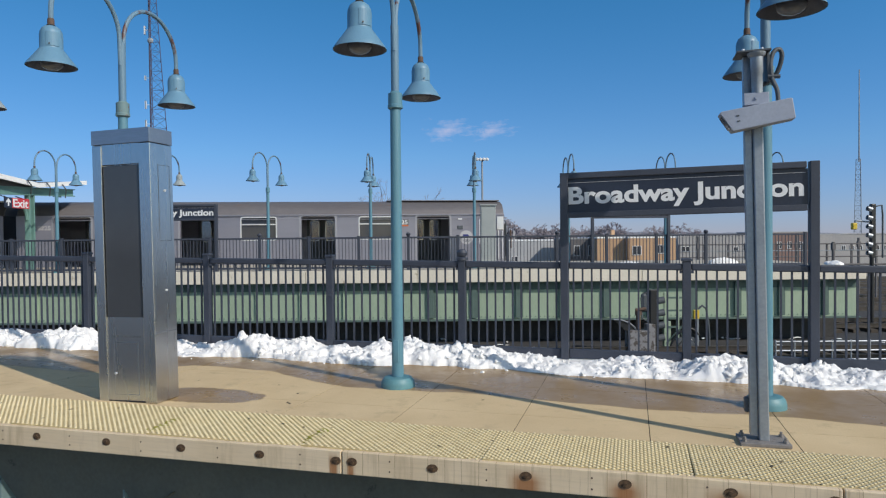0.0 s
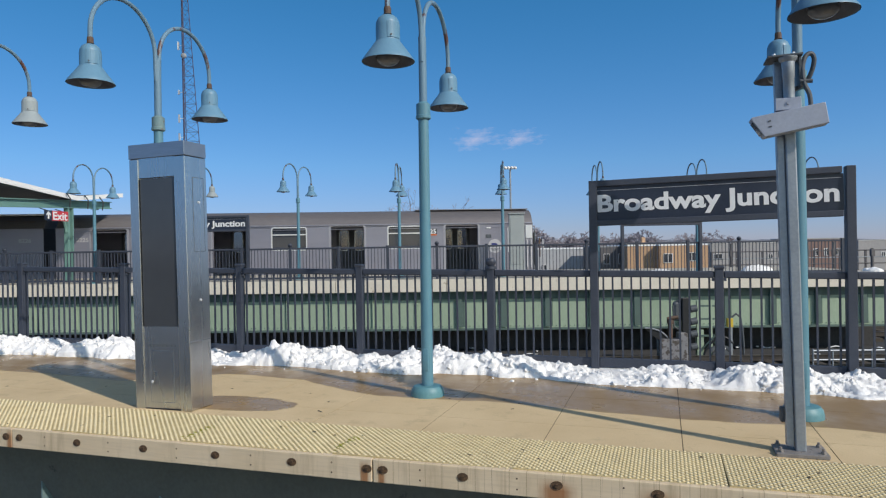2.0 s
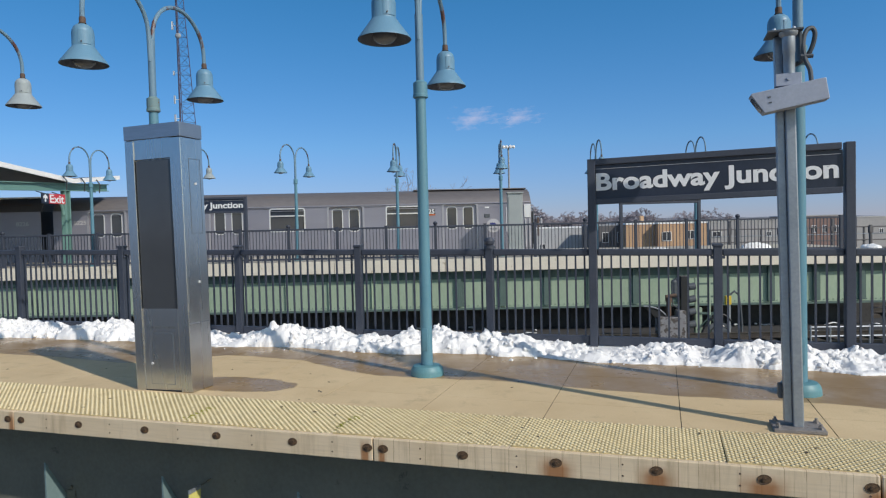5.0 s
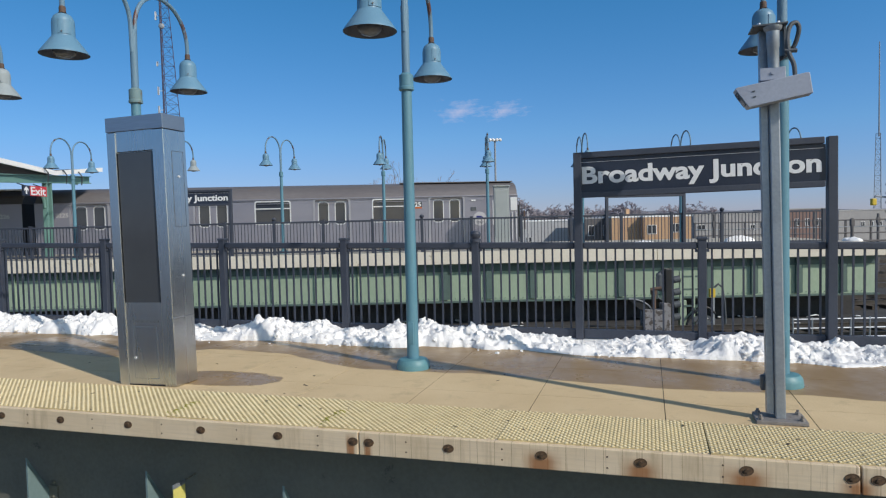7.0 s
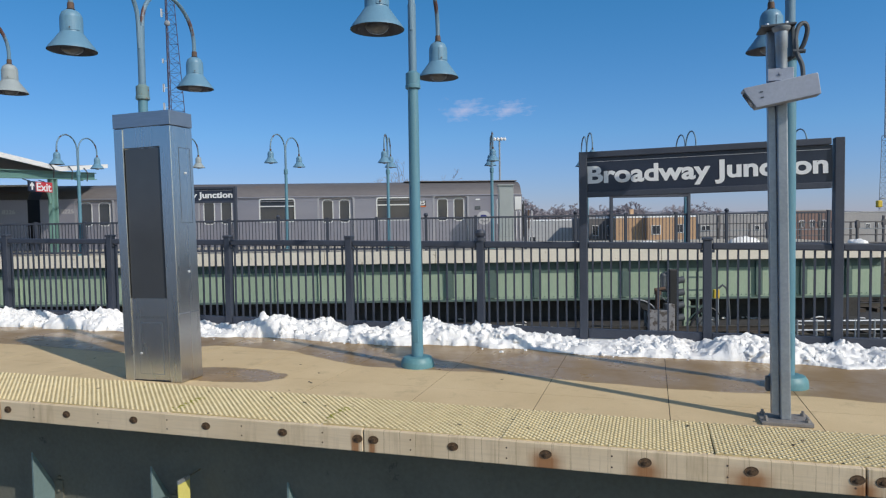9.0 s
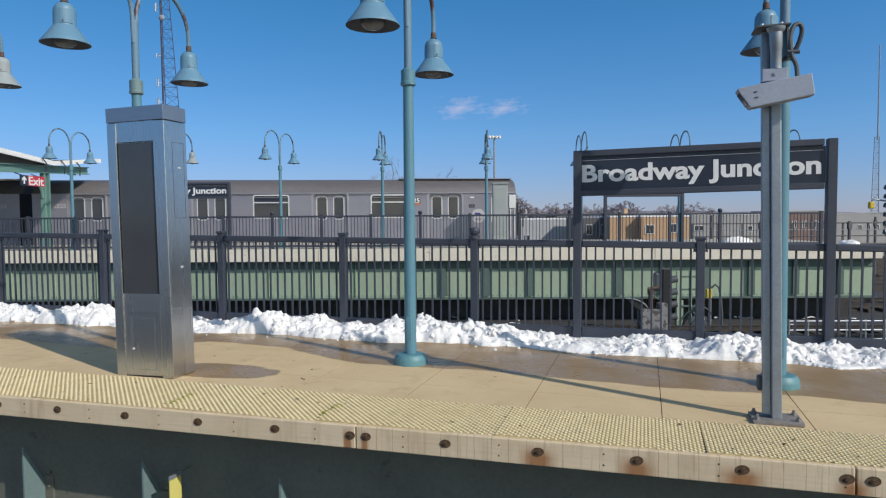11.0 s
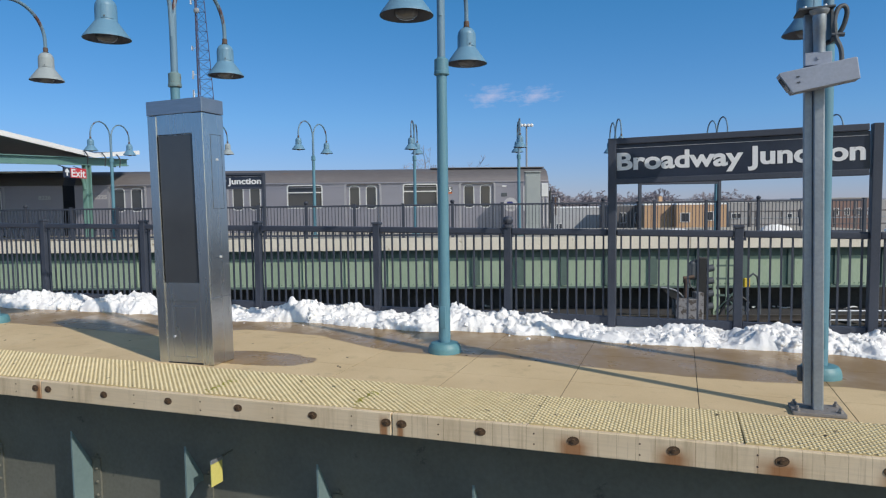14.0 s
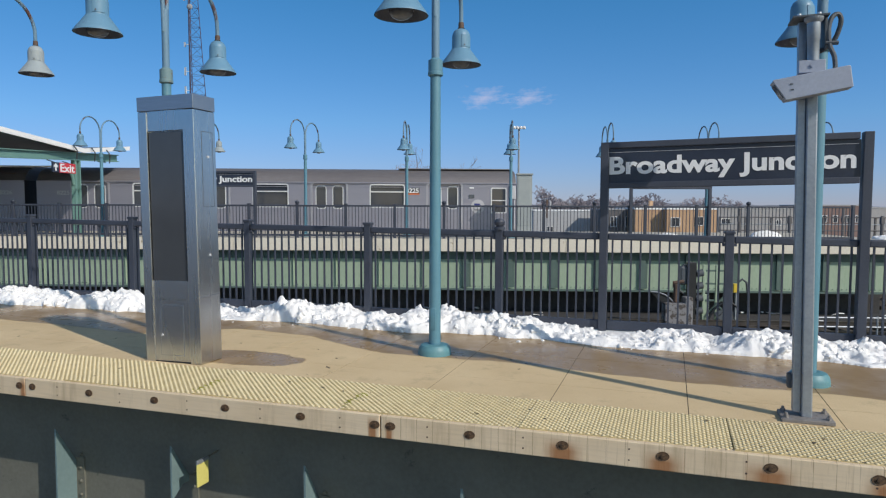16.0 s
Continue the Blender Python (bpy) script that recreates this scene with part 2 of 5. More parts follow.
M_BELLGREY = surf("bell_paint_faded", (0.27, 0.32, 0.345), (0.35, 0.40, 0.42), 4.0, 0.6, fine=90, bump=0.05)
M_BELLIN = surf("bell_inside", (0.10, 0.115, 0.155), (0.15, 0.165, 0.21), 8.0, 0.6)
M_BULB = surf("bulb_glass", (0.14, 0.15, 0.17), (0.22, 0.23, 0.25), 8.0, 0.15, fine=30, bump=0)
M_STEEL = brushed_steel("brushed_steel", (0.58, 0.58, 0.58), (0.72, 0.72, 0.72), 0.27, (1, 1, 0.06), metal=1.0)
M_STEELCAP = brushed_steel("brushed_steel_cap", (0.36, 0.38, 0.42), (0.48, 0.50, 0.54), 0.36, (0.06, 1, 1))
M_DARKGLASS = glass("dark_screen", (0.075, 0.082, 0.095), 0.12)
M_GALV = surf("galvanised", (0.285, 0.315, 0.355), (0.395, 0.43, 0.475), 5.0, 0.45, 0.55, fine=45, bump=0.06)
M_GALVW = surf("housing_grey", (0.325, 0.355, 0.435), (0.415, 0.45, 0.54), 4.0, 0.45, 0.1, fine=60, bump=0.04)
M_CABLE = surf("grey_conduit", (0.06, 0.07, 0.085), (0.10, 0.115, 0.13), 8.0, 0.5)
M_BLACK = surf("black_paint", (0.012, 0.013, 0.016), (0.025, 0.026, 0.03), 5.0, 0.4)
M_SIGN = surf("sign_black", (0.015, 0.021, 0.042), (0.027, 0.036, 0.062), 3.0, 0.35, fine=60, bump=0.03)
M_WHITE = surf("white_letter", (0.74, 0.75, 0.77), (0.84, 0.85, 0.86), 6.0, 0.5, bump=0.0)
M_RED = surf("red_enamel", (0.55, 0.03, 0.04), (0.62, 0.05, 0.06), 5.0, 0.4, bump=0.0)
M_SNOW = snow_material()
M_GIRDER = surf("girder_green", (0.285, 0.375, 0.275), (0.36, 0.45, 0.34), 1.2, 0.6, fine=25, bump=0.1, wear=(0.12, 0.15, 0.08), wear_at=0.68, stretch=(1, 1, 0.3))
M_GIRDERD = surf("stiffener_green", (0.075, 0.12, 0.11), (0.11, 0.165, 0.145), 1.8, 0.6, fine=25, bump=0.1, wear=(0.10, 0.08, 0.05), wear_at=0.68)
M_BRACKET = surf("bracket_teal", (0.15, 0.225, 0.235), (0.19, 0.27, 0.28), 2.0, 0.6, fine=30, bump=0.1, wear=(0.11, 0.13, 0.12), wear_at=0.64)
M_UNDER = surf("underframe_grime", (0.143, 0.143, 0.119), (0.19, 0.192, 0.163), 2.0, 0.75, fine=30, bump=0.1, wear=(0.095, 0.10, 0.085), wear_at=0.64, spec=0.12)
M_SLABEDGE = surf("slab_edge_concrete", (0.66, 0.61, 0.515), (0.77, 0.72, 0.62), 1.2, 0.85, fine=20, bump=0.15, wear=(0.36, 0.29, 0.19), wear_at=0.62)
M_DECK = surf("far_deck_concrete", (0.40, 0.37, 0.31), (0.50, 0.46, 0.39), 1.0, 0.85, fine=20)
M_BED = surf("track_bed", (0.034, 0.034, 0.036), (0.068, 0.067, 0.068), 1.5, 0.9, fine=14, bump=0.6)
M_TIE = surf("timber_tie", (0.045, 0.036, 0.028), (0.085, 0.07, 0.055), 4, 0.85, fine=30)
M_RAIL = surf("rail_steel", (0.07, 0.058, 0.05), (0.14, 0.125, 0.115), 4, 0.45, 0.6)
M_TRAIN = brushed_steel("train_steel", (0.275, 0.273, 0.325), (0.34, 0.336, 0.395), 0.40, (0.12, 1, 1), 1.4, metal=0.55)
M_TRAINROOF = surf("train_roof", (0.15, 0.14, 0.15), (0.21, 0.20, 0.205), 0.8, 0.55, 0.3, fine=20, wear=(0.20, 0.145, 0.125), wear_at=0.6, stretch=(0.2, 1, 1))
M_CHROME = brushed_steel("bright_trim", (0.66, 0.67, 0.70), (0.78, 0.79, 0.81), 0.30, (1, 1, 1), metal=0.35)
M_RIM = brushed_steel("dull_trim", (0.36, 0.355, 0.40), (0.45, 0.445, 0.49), 0.38, (1, 1, 1), metal=0.5)
M_TRAINWIN = glass("train_window", (0.045, 0.055, 0.075), 0.10)
M_SEETHRU = glass("clear_window", (0.22, 0.25, 0.27), 0.04, False)
M_INSIDE = surf("train_inside", (0.140, 0.145, 0.170), (0.215, 0.220, 0.250), 2, 0.6)
M_DOORIN = surf("door_inside", (0.095, 0.099, 0.114), (0.142, 0.148, 0.162), 2, 0.5)
M_DISC = surf("pale_disc", (0.44, 0.44, 0.47), (0.52, 0.52, 0.55), 5, 0.5)
M_ORANGE = surf("orange_stripe", (0.62, 0.14, 0.03), (0.68, 0.17, 0.04), 5, 0.5)
M_BLUE = surf("blue_mark", (0.02, 0.03, 0.16), (0.03, 0.04, 0.20), 5, 0.5)
M_ROOFWHITE = surf("canopy_fascia", (0.84, 0.84, 0.84), (0.90, 0.90, 0.89), 1.5, 0.6, wear=(0.62, 0.60, 0.57), wear_at=0.72)
M_CANOPYIN = surf("canopy_soffit", (0.13, 0.14, 0.16), (0.18, 0.19, 0.21), 1.5, 0.7)
M_CANGREEN = surf("canopy_green", (0.12, 0.25, 0.225), (0.17, 0.31, 0.28), 2, 0.55, wear=(0.10, 0.12, 0.10), wear_at=0.68)
M_CABINET = surf("pale_cabinet", (0.30, 0.335, 0.34), (0.37, 0.405, 0.41), 2, 0.5, wear=(0.30, 0.33, 0.32), wear_at=0.66)
M_MASTRED = surf("mast_dark", (0.055, 0.06, 0.115), (0.085, 0.085, 0.15), 1, 0.6)
M_MASTGREY = surf("mast_grey", (0.25, 0.28, 0.32), (0.32, 0.35, 0.39), 1, 0.6)
M_BARK = surf("bark", (0.29, 0.262, 0.295), (0.37, 0.34, 0.375), 2, 0.9)
M_PALEW = surf("pale_render", (0.42, 0.43, 0.45), (0.55, 0.56, 0.58), 0.3, 0.85, fine=6)
M_TAN = surf("tan_brick", (0.50, 0.315, 0.19), (0.58, 0.38, 0.235), 0.4, 0.85, fine=6)
M_GREYW = surf("grey_wall", (0.30, 0.30, 0.31), (0.40, 0.39, 0.39), 0.3, 0.85, fine=4)
M_DARKW = surf("dark_wall", (0.12, 0.115, 0.12), (0.18, 0.17, 0.17), 0.3, 0.85, fine=4)
M_REDW = surf("red_brick", (0.20, 0.135, 0.12), (0.26, 0.17, 0.15), 0.3, 0.85, fine=5)
M_FLATROOF = surf("flat_roof", (0.28, 0.28, 0.29), (0.55, 0.56, 0.58), 0.15, 0.8)
M_GROUND = surf("city_ground", (0.10, 0.095, 0.085), (0.17, 0.16, 0.14), 0.05, 0.9, fine=0.6, wear=(0.6, 0.62, 0.65), wear_at=0.66)
M_RIDGE = surf("far_woods", (0.15, 0.17, 0.21), (0.20, 0.22, 0.27), 0.02, 0.95, fine=0.3)
M_YELLOW = surf("yellow_plastic", (0.60, 0.42, 0.03), (0.68, 0.50, 0.06), 6, 0.5)
M_PALEYELLOW = surf("pale_yellow_plate", (0.66, 0.60, 0.16), (0.72, 0.66, 0.22), 6, 0.6)
M_PEEL = surf("peeling_white", (0.20, 0.20, 0.215), (0.27, 0.27, 0.29), 3, 0.7, wear=(0.07, 0.06, 0.055), wear_at=0.50)
M_JOINT = surf("joint_dirt", (0.07, 0.055, 0.04), (0.12, 0.095, 0.065), 6, 0.9)
M_BOLT = surf("bolt_in_shaded_hole", (0.035, 0.02, 0.012), (0.17, 0.10, 0.05), 34, 0.7)
M_PLATE = surf("stained_steel", (0.20, 0.185, 0.18), (0.30, 0.28, 0.265), 9, 0.6, 0.2, wear=(0.13, 0.085, 0.06), wear_at=0.6)
M_RUST = surf("rusty_iron", (0.085, 0.06, 0.048), (0.14, 0.085, 0.06), 8, 0.75)


# ---------------------------------------------------------------- mesh helpers
def box(bm, cx, cy, cz, sx, sy, sz, m=None, bevel=0.0):
    r = bmesh.ops.create_cube(bm, size=1, matrix=(m or Matrix()) @ Matrix.Translation((cx, cy, cz)) @ Matrix.Diagonal((sx, sy, sz, 1)))
    if bevel:
        edges = list({e for v in r["verts"] for e in v.link_edges})
        bmesh.ops.bevel(bm, geom=edges, offset=bevel, segments=2, affect="EDGES", profile=0.5)
    return bm


def rod(bm, a, b, r, n=10, r2=None):
    a, b = Vector(a), Vector(b)
    d = b - a
    m = Matrix.Translation((a + b) / 2) @ d.to_track_quat("Z", "Y").to_matrix().to_4x4()
    bmesh.ops.create_cone(bm, cap_ends=True, segments=n, radius1=r, radius2=r if r2 is None else r2, depth=d.length, matrix=m)
    return bm


def tube(bm, pts, r, n=8):
    """A round tube along points; r may be a list."""
    pts = [Vector(p) for p in pts]
    rs = r if isinstance(r, (list, tuple)) else [r] * len(pts)
    rings, side = [], None
    for i, p in enumerate(pts):
        d = (pts[min(i + 1, len(pts) - 1)] - pts[max(i - 1, 0)]).normalized()
        if side is None:
            side = d.orthogonal().normalized()
        side = (side - d * side.dot(d)).normalized()
        up = d.cross(side)
        rings.append([bm.verts.new(p + rs[i] * (math.cos(k * math.tau / n) * side + math.sin(k * math.tau / n) * up)) for k in range(n)])
    for a, b in zip(rings, rings[1:]):
        for k in range(n):
            bm.faces.new((a[k], a[(k + 1) % n], b[(k + 1) % n], b[k]))
    bm.faces.new(rings[0][::-1]), bm.faces.new(rings[-1])
    return bm


def smooth_path(pts, n=5):
    """A rounded path through points (Catmull-Rom)."""
    p = [Vector(q) for q in pts]
    p = [2 * p[0] - p[1]] + p + [2 * p[-1] - p[-2]]
    out = []
    for i in range(1, len(p) - 2):
        for k in range(n):
            t = k / n
            out.append(0.5 * (2 * p[i] + (p[i + 1] - p[i - 1]) * t + (2 * p[i - 1] - 5 * p[i] + 4 * p[i + 1] - p[i + 2]) * t * t + (3 * p[i] - p[i - 1] - 3 * p[i + 1] + p[i + 2]) * t ** 3))
    return out + [p[-2]]


def lathe(bm, profile, n=24, at=(0, 0, 0)):
    """Turn (radius, height) pairs about the upright axis."""
    at = Vector(at)
    rings = [[bm.verts.new(at + Vector((r * math.cos(k * math.tau / n), r * math.sin(k * math.tau / n), z))) for k in range(n)] for r, z in profile]
    for a, b in zip(rings, rings[1:]):
        for k in range(n):
            bm.faces.new((a[k], a[(k + 1) % n], b[(k + 1) % n], b[k]))
    return bm


def prism(bm, outline, y0, y1):
    """Extrude an outline in x and z between y0 and y1."""
    a = [bm.verts.new((x, y0, z)) for x, z in outline]
    b = [bm.verts.new((x, y1, z)) for x, z in outline]
    n = len(a)
    bm.faces.new(a), bm.faces.new(b[::-1])
    for k in range(n):
        bm.faces.new((a[k], b[k], b[(k + 1) % n], a[(k + 1) % n]))
    return bm


def rounded(w, h, r, n=5, cx=0.0, cz=0.0):
    """The outline of a rounded rectangle in x and z."""
    out = []
    for qx, qz, a0 in ((1, 1, 0), (-1, 1, 90), (-1, -1, 180), (1, -1, 270)):
        for k in range(n + 1):
            a = radians(a0 + 90 * k / n)
            out.append((cx + qx * (w / 2 - r) + r * math.cos(a), cz + qz * (h / 2 - r) + r * math.sin(a)))
    return out


def ring(bm, outer, inner, y0, y1):
    """A frame between two outlines of equal length."""
    n = len(outer)
    v = [[bm.verts.new((x, y, z)) for x, z in o] for o, y in ((outer, y0), (inner, y0), (inner, y1), (outer, y1))]
    for s in range(4):
        a, b = v[s], v[(s + 1) % 4]
        for k in range(n):
            bm.faces.new((a[k], b[k], b[(k + 1) % n], a[(k + 1) % n]))
    return bm


def mesh_of(name, bm, material, smooth=False):
    bmesh.ops.recalc_face_normals(bm, faces=bm.faces)
    me = bpy.data.meshes.new(name)
    bm.to_mesh(me)
    bm.free()
    me.materials.append(material)
    if smooth:
        for p in me.polygons:
            p.use_smooth = True
        me.set_sharp_from_angle(angle=radians(35))
    return me


def part(name, bm, material, parent, label="", smooth=False, at=None):
    ob = new(name, mesh_of(name, bm, material, smooth) if isinstance(bm, bmesh.types.BMesh) else bm)
    ob.parent = parent
    if at is not None:
        ob.matrix_basis = at
    return tagged(ob, label)


def thing(name, label, category, at=None, group="", kind=""):
    ob = new(name)
    ob.empty_display_size = 0.2
    if at is not None:
        ob.matrix_basis = at
    return tagged(ob, label, category, group, kind)


def solid(name, bm, material, label, category="", kind="", at=None, smooth=False, group=""):
    ob = new(name, mesh_of(name, bm, material, smooth))
    if at is not None:
        ob.matrix_basis = at
    return tagged(ob, label, category, group, kind)


def B():
    return bmesh.new()


def lettering(name, text, size, material, parent, at, bold=0.0, width=None, label=""):
    """Raised lettering in the built-in font, as a mesh; width squeezes it to a length in metres."""
    cu = bpy.data.curves.new(name, "FONT")
    cu.body, cu.size, cu.extrude, cu.offset = text, size, 0.002, bold
    tmp = new(name, cu)
    bpy.context.view_layer.update()
    me = bpy.data.meshes.new_from_object(tmp.evaluated_get(bpy.context.evaluated_depsgraph_get()))
    bpy.data.objects.remove(tmp)
    xs = [v.co.x for v in me.vertices]
    lo, span = min(xs), max(xs) - min(xs)
    k = width / span if width else 1.0
    for v in me.vertices:
        v.co.x = (v.co.x - lo) * k
    me.materials.clear()
    me.materials.append(material)
    return part(name, me, material, parent, label, at=at)


TURN = Matrix(((0, 1, 0, 0), (1, 0, 0, 0), (0, 0, 1, 0), (0, 0, 0, 1)))      # swaps x and y
FAR = pose(0.15, -3.93, 0, 0, 0, 15.82)     # the other platform's frame: u across, v away, z up
LINE = 3.47                                  # y of the near fence


# ---------------------------------------------------------------- near platform
def edge_z(x):
    return -0.012 + 0.0080 * (x + 1.66)


def near_platform():
    plat = thing("pavement", "tan concrete station platform, wet along the snow", "platform", kind="structure")
    bm = B()
    box(bm, -4.5, 2.09, -0.215, 16, 3.26, 0.25)
    part("deck", bm, M_UNDER, plat)
    xs = [-12.4 + 0.905 * k for k in range(18)]
    bm = B()
    box(bm, -4.5, 2.165, -0.0405, 15.9, 3.11, 0.076)
    part("joint_filler", bm, M_JOINT, plat)
    for y0, y1 in ((0.612, 1.045), (1.050, 1.985), (1.991, 3.72)):
        bm = B()
        box(bm, 0, 0, 0, 0.899, y1 - y0, 0.03)
        me = mesh_of("concrete_slab", bm, M_CONC)
        for k, x in enumerate(xs):
            part("concrete_slab", me, M_CONC, plat, at=pose(x + 0.42, (y0 + y1) / 2, -0.015))
    # tactile strip: tiles of truncated domes
    bm = B()
    box(bm, 0, 0.303, -0.012, 1.212, 0.604, 0.024)
    bm.verts.ensure_lookup_table(), bm.verts.index_update()
    dv, df = [v.co.copy() for v in bm.verts], [[v.index for v in f.verts] for f in bm.faces]
    bm.free()
    for i in range(27):
        for j in range(27):
            x, y = -0.595 + 0.0449 * (i + 0.5 * (j % 2)), 0.012 + j * 0.0224
            n0 = len(dv)
            for r, z in ((0.0118, -0.0005), (0.0098, 0.0042), (0.0058, 0.0066)):
                dv.extend(Vector((x + r * math.cos(a * math.tau / 7), y + r * math.sin(a * math.tau / 7), z)) for a in range(7))
            df.extend((n0 + q * 7 + a, n0 + q * 7 + (a + 1) % 7, n0 + q * 7 + 7 + (a + 1) % 7, n0 + q * 7 + 7 + a) for q in (0, 1) for a in range(7))
            df.append([n0 + 14 + a for a in range(7)])
    me = bpy.data.meshes.new("tactile_tile")
    me.from_pydata(dv, [], df)
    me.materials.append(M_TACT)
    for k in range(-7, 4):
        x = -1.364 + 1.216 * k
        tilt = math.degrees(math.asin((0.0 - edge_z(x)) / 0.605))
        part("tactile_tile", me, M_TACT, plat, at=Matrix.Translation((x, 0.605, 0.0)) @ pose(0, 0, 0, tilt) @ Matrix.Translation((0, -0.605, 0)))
    # the rubbing board in lengths
    for a, b in ((-11.0, -7.905), (-7.9, -4.785), (-4.78, -1.672), (-1.664, 1.185), (1.193, 4.2)):
        bm = B()
        box(bm, 0, 0.028, -0.079, b - a, 0.06, 0.15, bevel=0.006)
        part("edge_board", bm, M_BOARD, plat, at=pose((a + b) / 2, -0.03, edge_z((a + b) / 2), 0, -0.46, 0))
    # recessed bolts as shallow discs; dark brown stands in for the holes' shade
    bm = B()
    lathe(bm, [(0.0, 0.008), (0.011, 0.008), (0.012, 0.0025), (0.024, 0.001), (0.030, 0.0025), (0.032, 0.0)], 16)
    me = mesh_of("bolt", bm, M_BOLT)
    for x in (-9.3, -8.6, -7.95, -7.80, -7.2, -6.6, -6.0, -5.4, -4.86, -4.72, -4.136, -3.512, -2.888, -2.277, -1.724, -1.613, -1.078, -0.5, 0.067, 0.623, 1.13, 1.25, 1.75, 2.3):
        part("bolt", me, M_BOLT, plat, at=Matrix.Translation((x + 0.018, -0.0335, edge_z(x) - 0.068)) @ pose(0, 0, 0, 90, 0, 0) @ pose(0, 0, 0, 0, 0, 8) @ Matrix.Diagonal((1.15, 0.85, 1, 1)))
    bm = B()
    for x in (-2.88 + 0.62 * k for k in range(-8, 9)):
        for dz in (-0.045, -0.11):
            rod(bm, (x + 0.3, -0.0335, edge_z(x) + dz), (x + 0.3, -0.030, edge_z(x) + dz), 0.006, 6)
    part("nail", bm, M_RUST, plat)["kind"] = "stuff"
    # moss in two tile joints
    rnd = random.Random(4)
    for x0 in (-1.972, -3.19):
        bm = B()
        for k in range(60):
            y = rnd.uniform(0.05, 0.36)
            bmesh.ops.create_icosphere(bm, subdivisions=1, radius=rnd.uniform(0.005, 0.013), matrix=pose(x0 + rnd.gauss(0, 0.02), y, edge_z(x0) * (1 - y / 0.605) + 0.002) @ Matrix.Diagonal((1, 1, 0.4, 1)))
        part("moss", bm, M_MOSS, plat, "yellow-green moss in a tile joint")["kind"] = "stuff"
    # underframe: web and stiffener plates
    under = thing("underframe", "teal riveted steel underframe below the platform edge", "underframe", kind="structure")
    bm = B()
    box(bm, -4.5, 0.425, -1.05, 16, 0.03, 1.5)
    part("web", bm, M_UNDER, under)
    for k in range(-5, 6):
        x = -3.56 + 1.19 * k
        bm = B()
        # tops cut along the board's shadow line; the shaded upper parts are left out
        prism(bm, [(0.20, -0.53), (0.41, -0.89), (0.41, -1.78), (0.20, -1.78)] if k % 2 else [(0.20, -0.53), (0.405, -0.855), (0.41, -0.88), (0.32, -0.88), (0.20, -0.97)], -0.008, 0.008)
        bm.transform(pose(x, 0, 0, 0, 0, 0) @ Matrix(((0, 1, 0, 0), (1, 0, 0, 0), (0, 0, 1, 0), (0, 0, 0, 1))))
        part("bracket", bm, M_BRACKET, under, "teal bracket plate, cut off at the shadow line")
        bm = B()
        box(bm, x + 0.05, 0.402, -1.28, 0.09, 0.016, 0.9)
        part("stiffener", bm, M_UNDER, under)
        for z in (-0.80, -0.92, -1.04, -1.16):
            bm = B()
            bmesh.ops.create_icosphere(bm, subdivisions=2, radius=0.016, matrix=Matrix.Translation((x + 0.06, 0.392, z)))
            part("rivet", bm, M_UNDER, under, smooth=True)
    plate = thing("plate", "blank pale yellow plate hung under the platform edge", "plate")
    bm = B()
    box(bm, 0, 0, 0, 0.125, 0.012, 0.18, bevel=0.003)
    bm.transform(pose(-3.275, 0.215, -0.715, 0, 0, 88))
    part("panel", bm, M_PALEYELLOW, plate)
    bm = B()
    box(bm, 0, 0, 0.103, 0.127, 0.018, 0.03, bevel=0.003)
    bm.transform(pose(-3.275, 0.215, -0.715, 0, 0, 88))
    part("clip", bm, M_GALV, plate, "grey steel clip")
    bm = B()
    rod(bm, (-3.275, 0.24, -0.612), (-3.275, 0.41, -0.60), 0.008, 6)
    part("hanger", bm, M_UNDER, plate)


def litter():
    """Dry leaf scraps and gum spots on the platform."""
    rnd = random.Random(21)
    bm = B()
    for k in range(48):
        x, y = rnd.uniform(-8, 2.2), rnd.choice((rnd.uniform(0.05, 0.6), rnd.uniform(0.65, 2.3)))
        if -4.25 < x < -3.6 and 0.6 < y < 1.0:
            continue
        z = 0.002 if y > 0.61 else edge_z(x) * (1 - y / 0.605) + 0.008
        m = pose(x, y, z, rnd.uniform(-12, 12), rnd.uniform(-12, 12), rnd.uniform(0, 180)) @ Matrix.Diagonal((rnd.uniform(0.006, 0.022), rnd.uniform(0.005, 0.011), 0.002, 1))
        bmesh.ops.create_icosphere(bm, subdivisions=1, radius=1, matrix=m)
    solid("litter", bm, M_TIE, "scraps of dry leaf and gum on the platform", "litter", "stuff")


# ---------------------------------------------------------------- near fence and station sign
def lean(x):
    return 1.0 - 0.0098 * (x + 1.5)


def fence_post(f, x, cap):
    h = (1.11 if cap else 1.105) * lean(x)
    bm = B()
    box(bm, 0, 0, h / 2, 0.085, 0.085, h, bevel=0.006)
    p = part("post", bm, M_FENCE, f, at=pose(x, 0, 0))
    bm = B()
    if cap:
        lathe(bm, [(0.0, 0.10), (0.045, 0.09), (0.062, 0.06), (0.058, 0.03), (0.04, 0.008), (0.065, 0.0), (0.065, -0.03)], 14, (0, 0, h))
    else:
        box(bm, 0, 0, h + 0.008, 0.105, 0.105, 0.03, bevel=0.008)
    part("cap", bm, M_FENCE, p, smooth=cap)
    bm = B()
    box(bm, 0, 0, 0.012, 0.16, 0.15, 0.024, bevel=0.003)
    part("foot_plate", bm, M_FENCE, p)
    for side in (-1, 1):
        bm = B()
        box(bm, side * 0.055, -0.005, 0.985 * lean(x), 0.03, 0.05, 0.03, bevel=0.004)
        part("rail_clip", bm, M_FENCE, p)


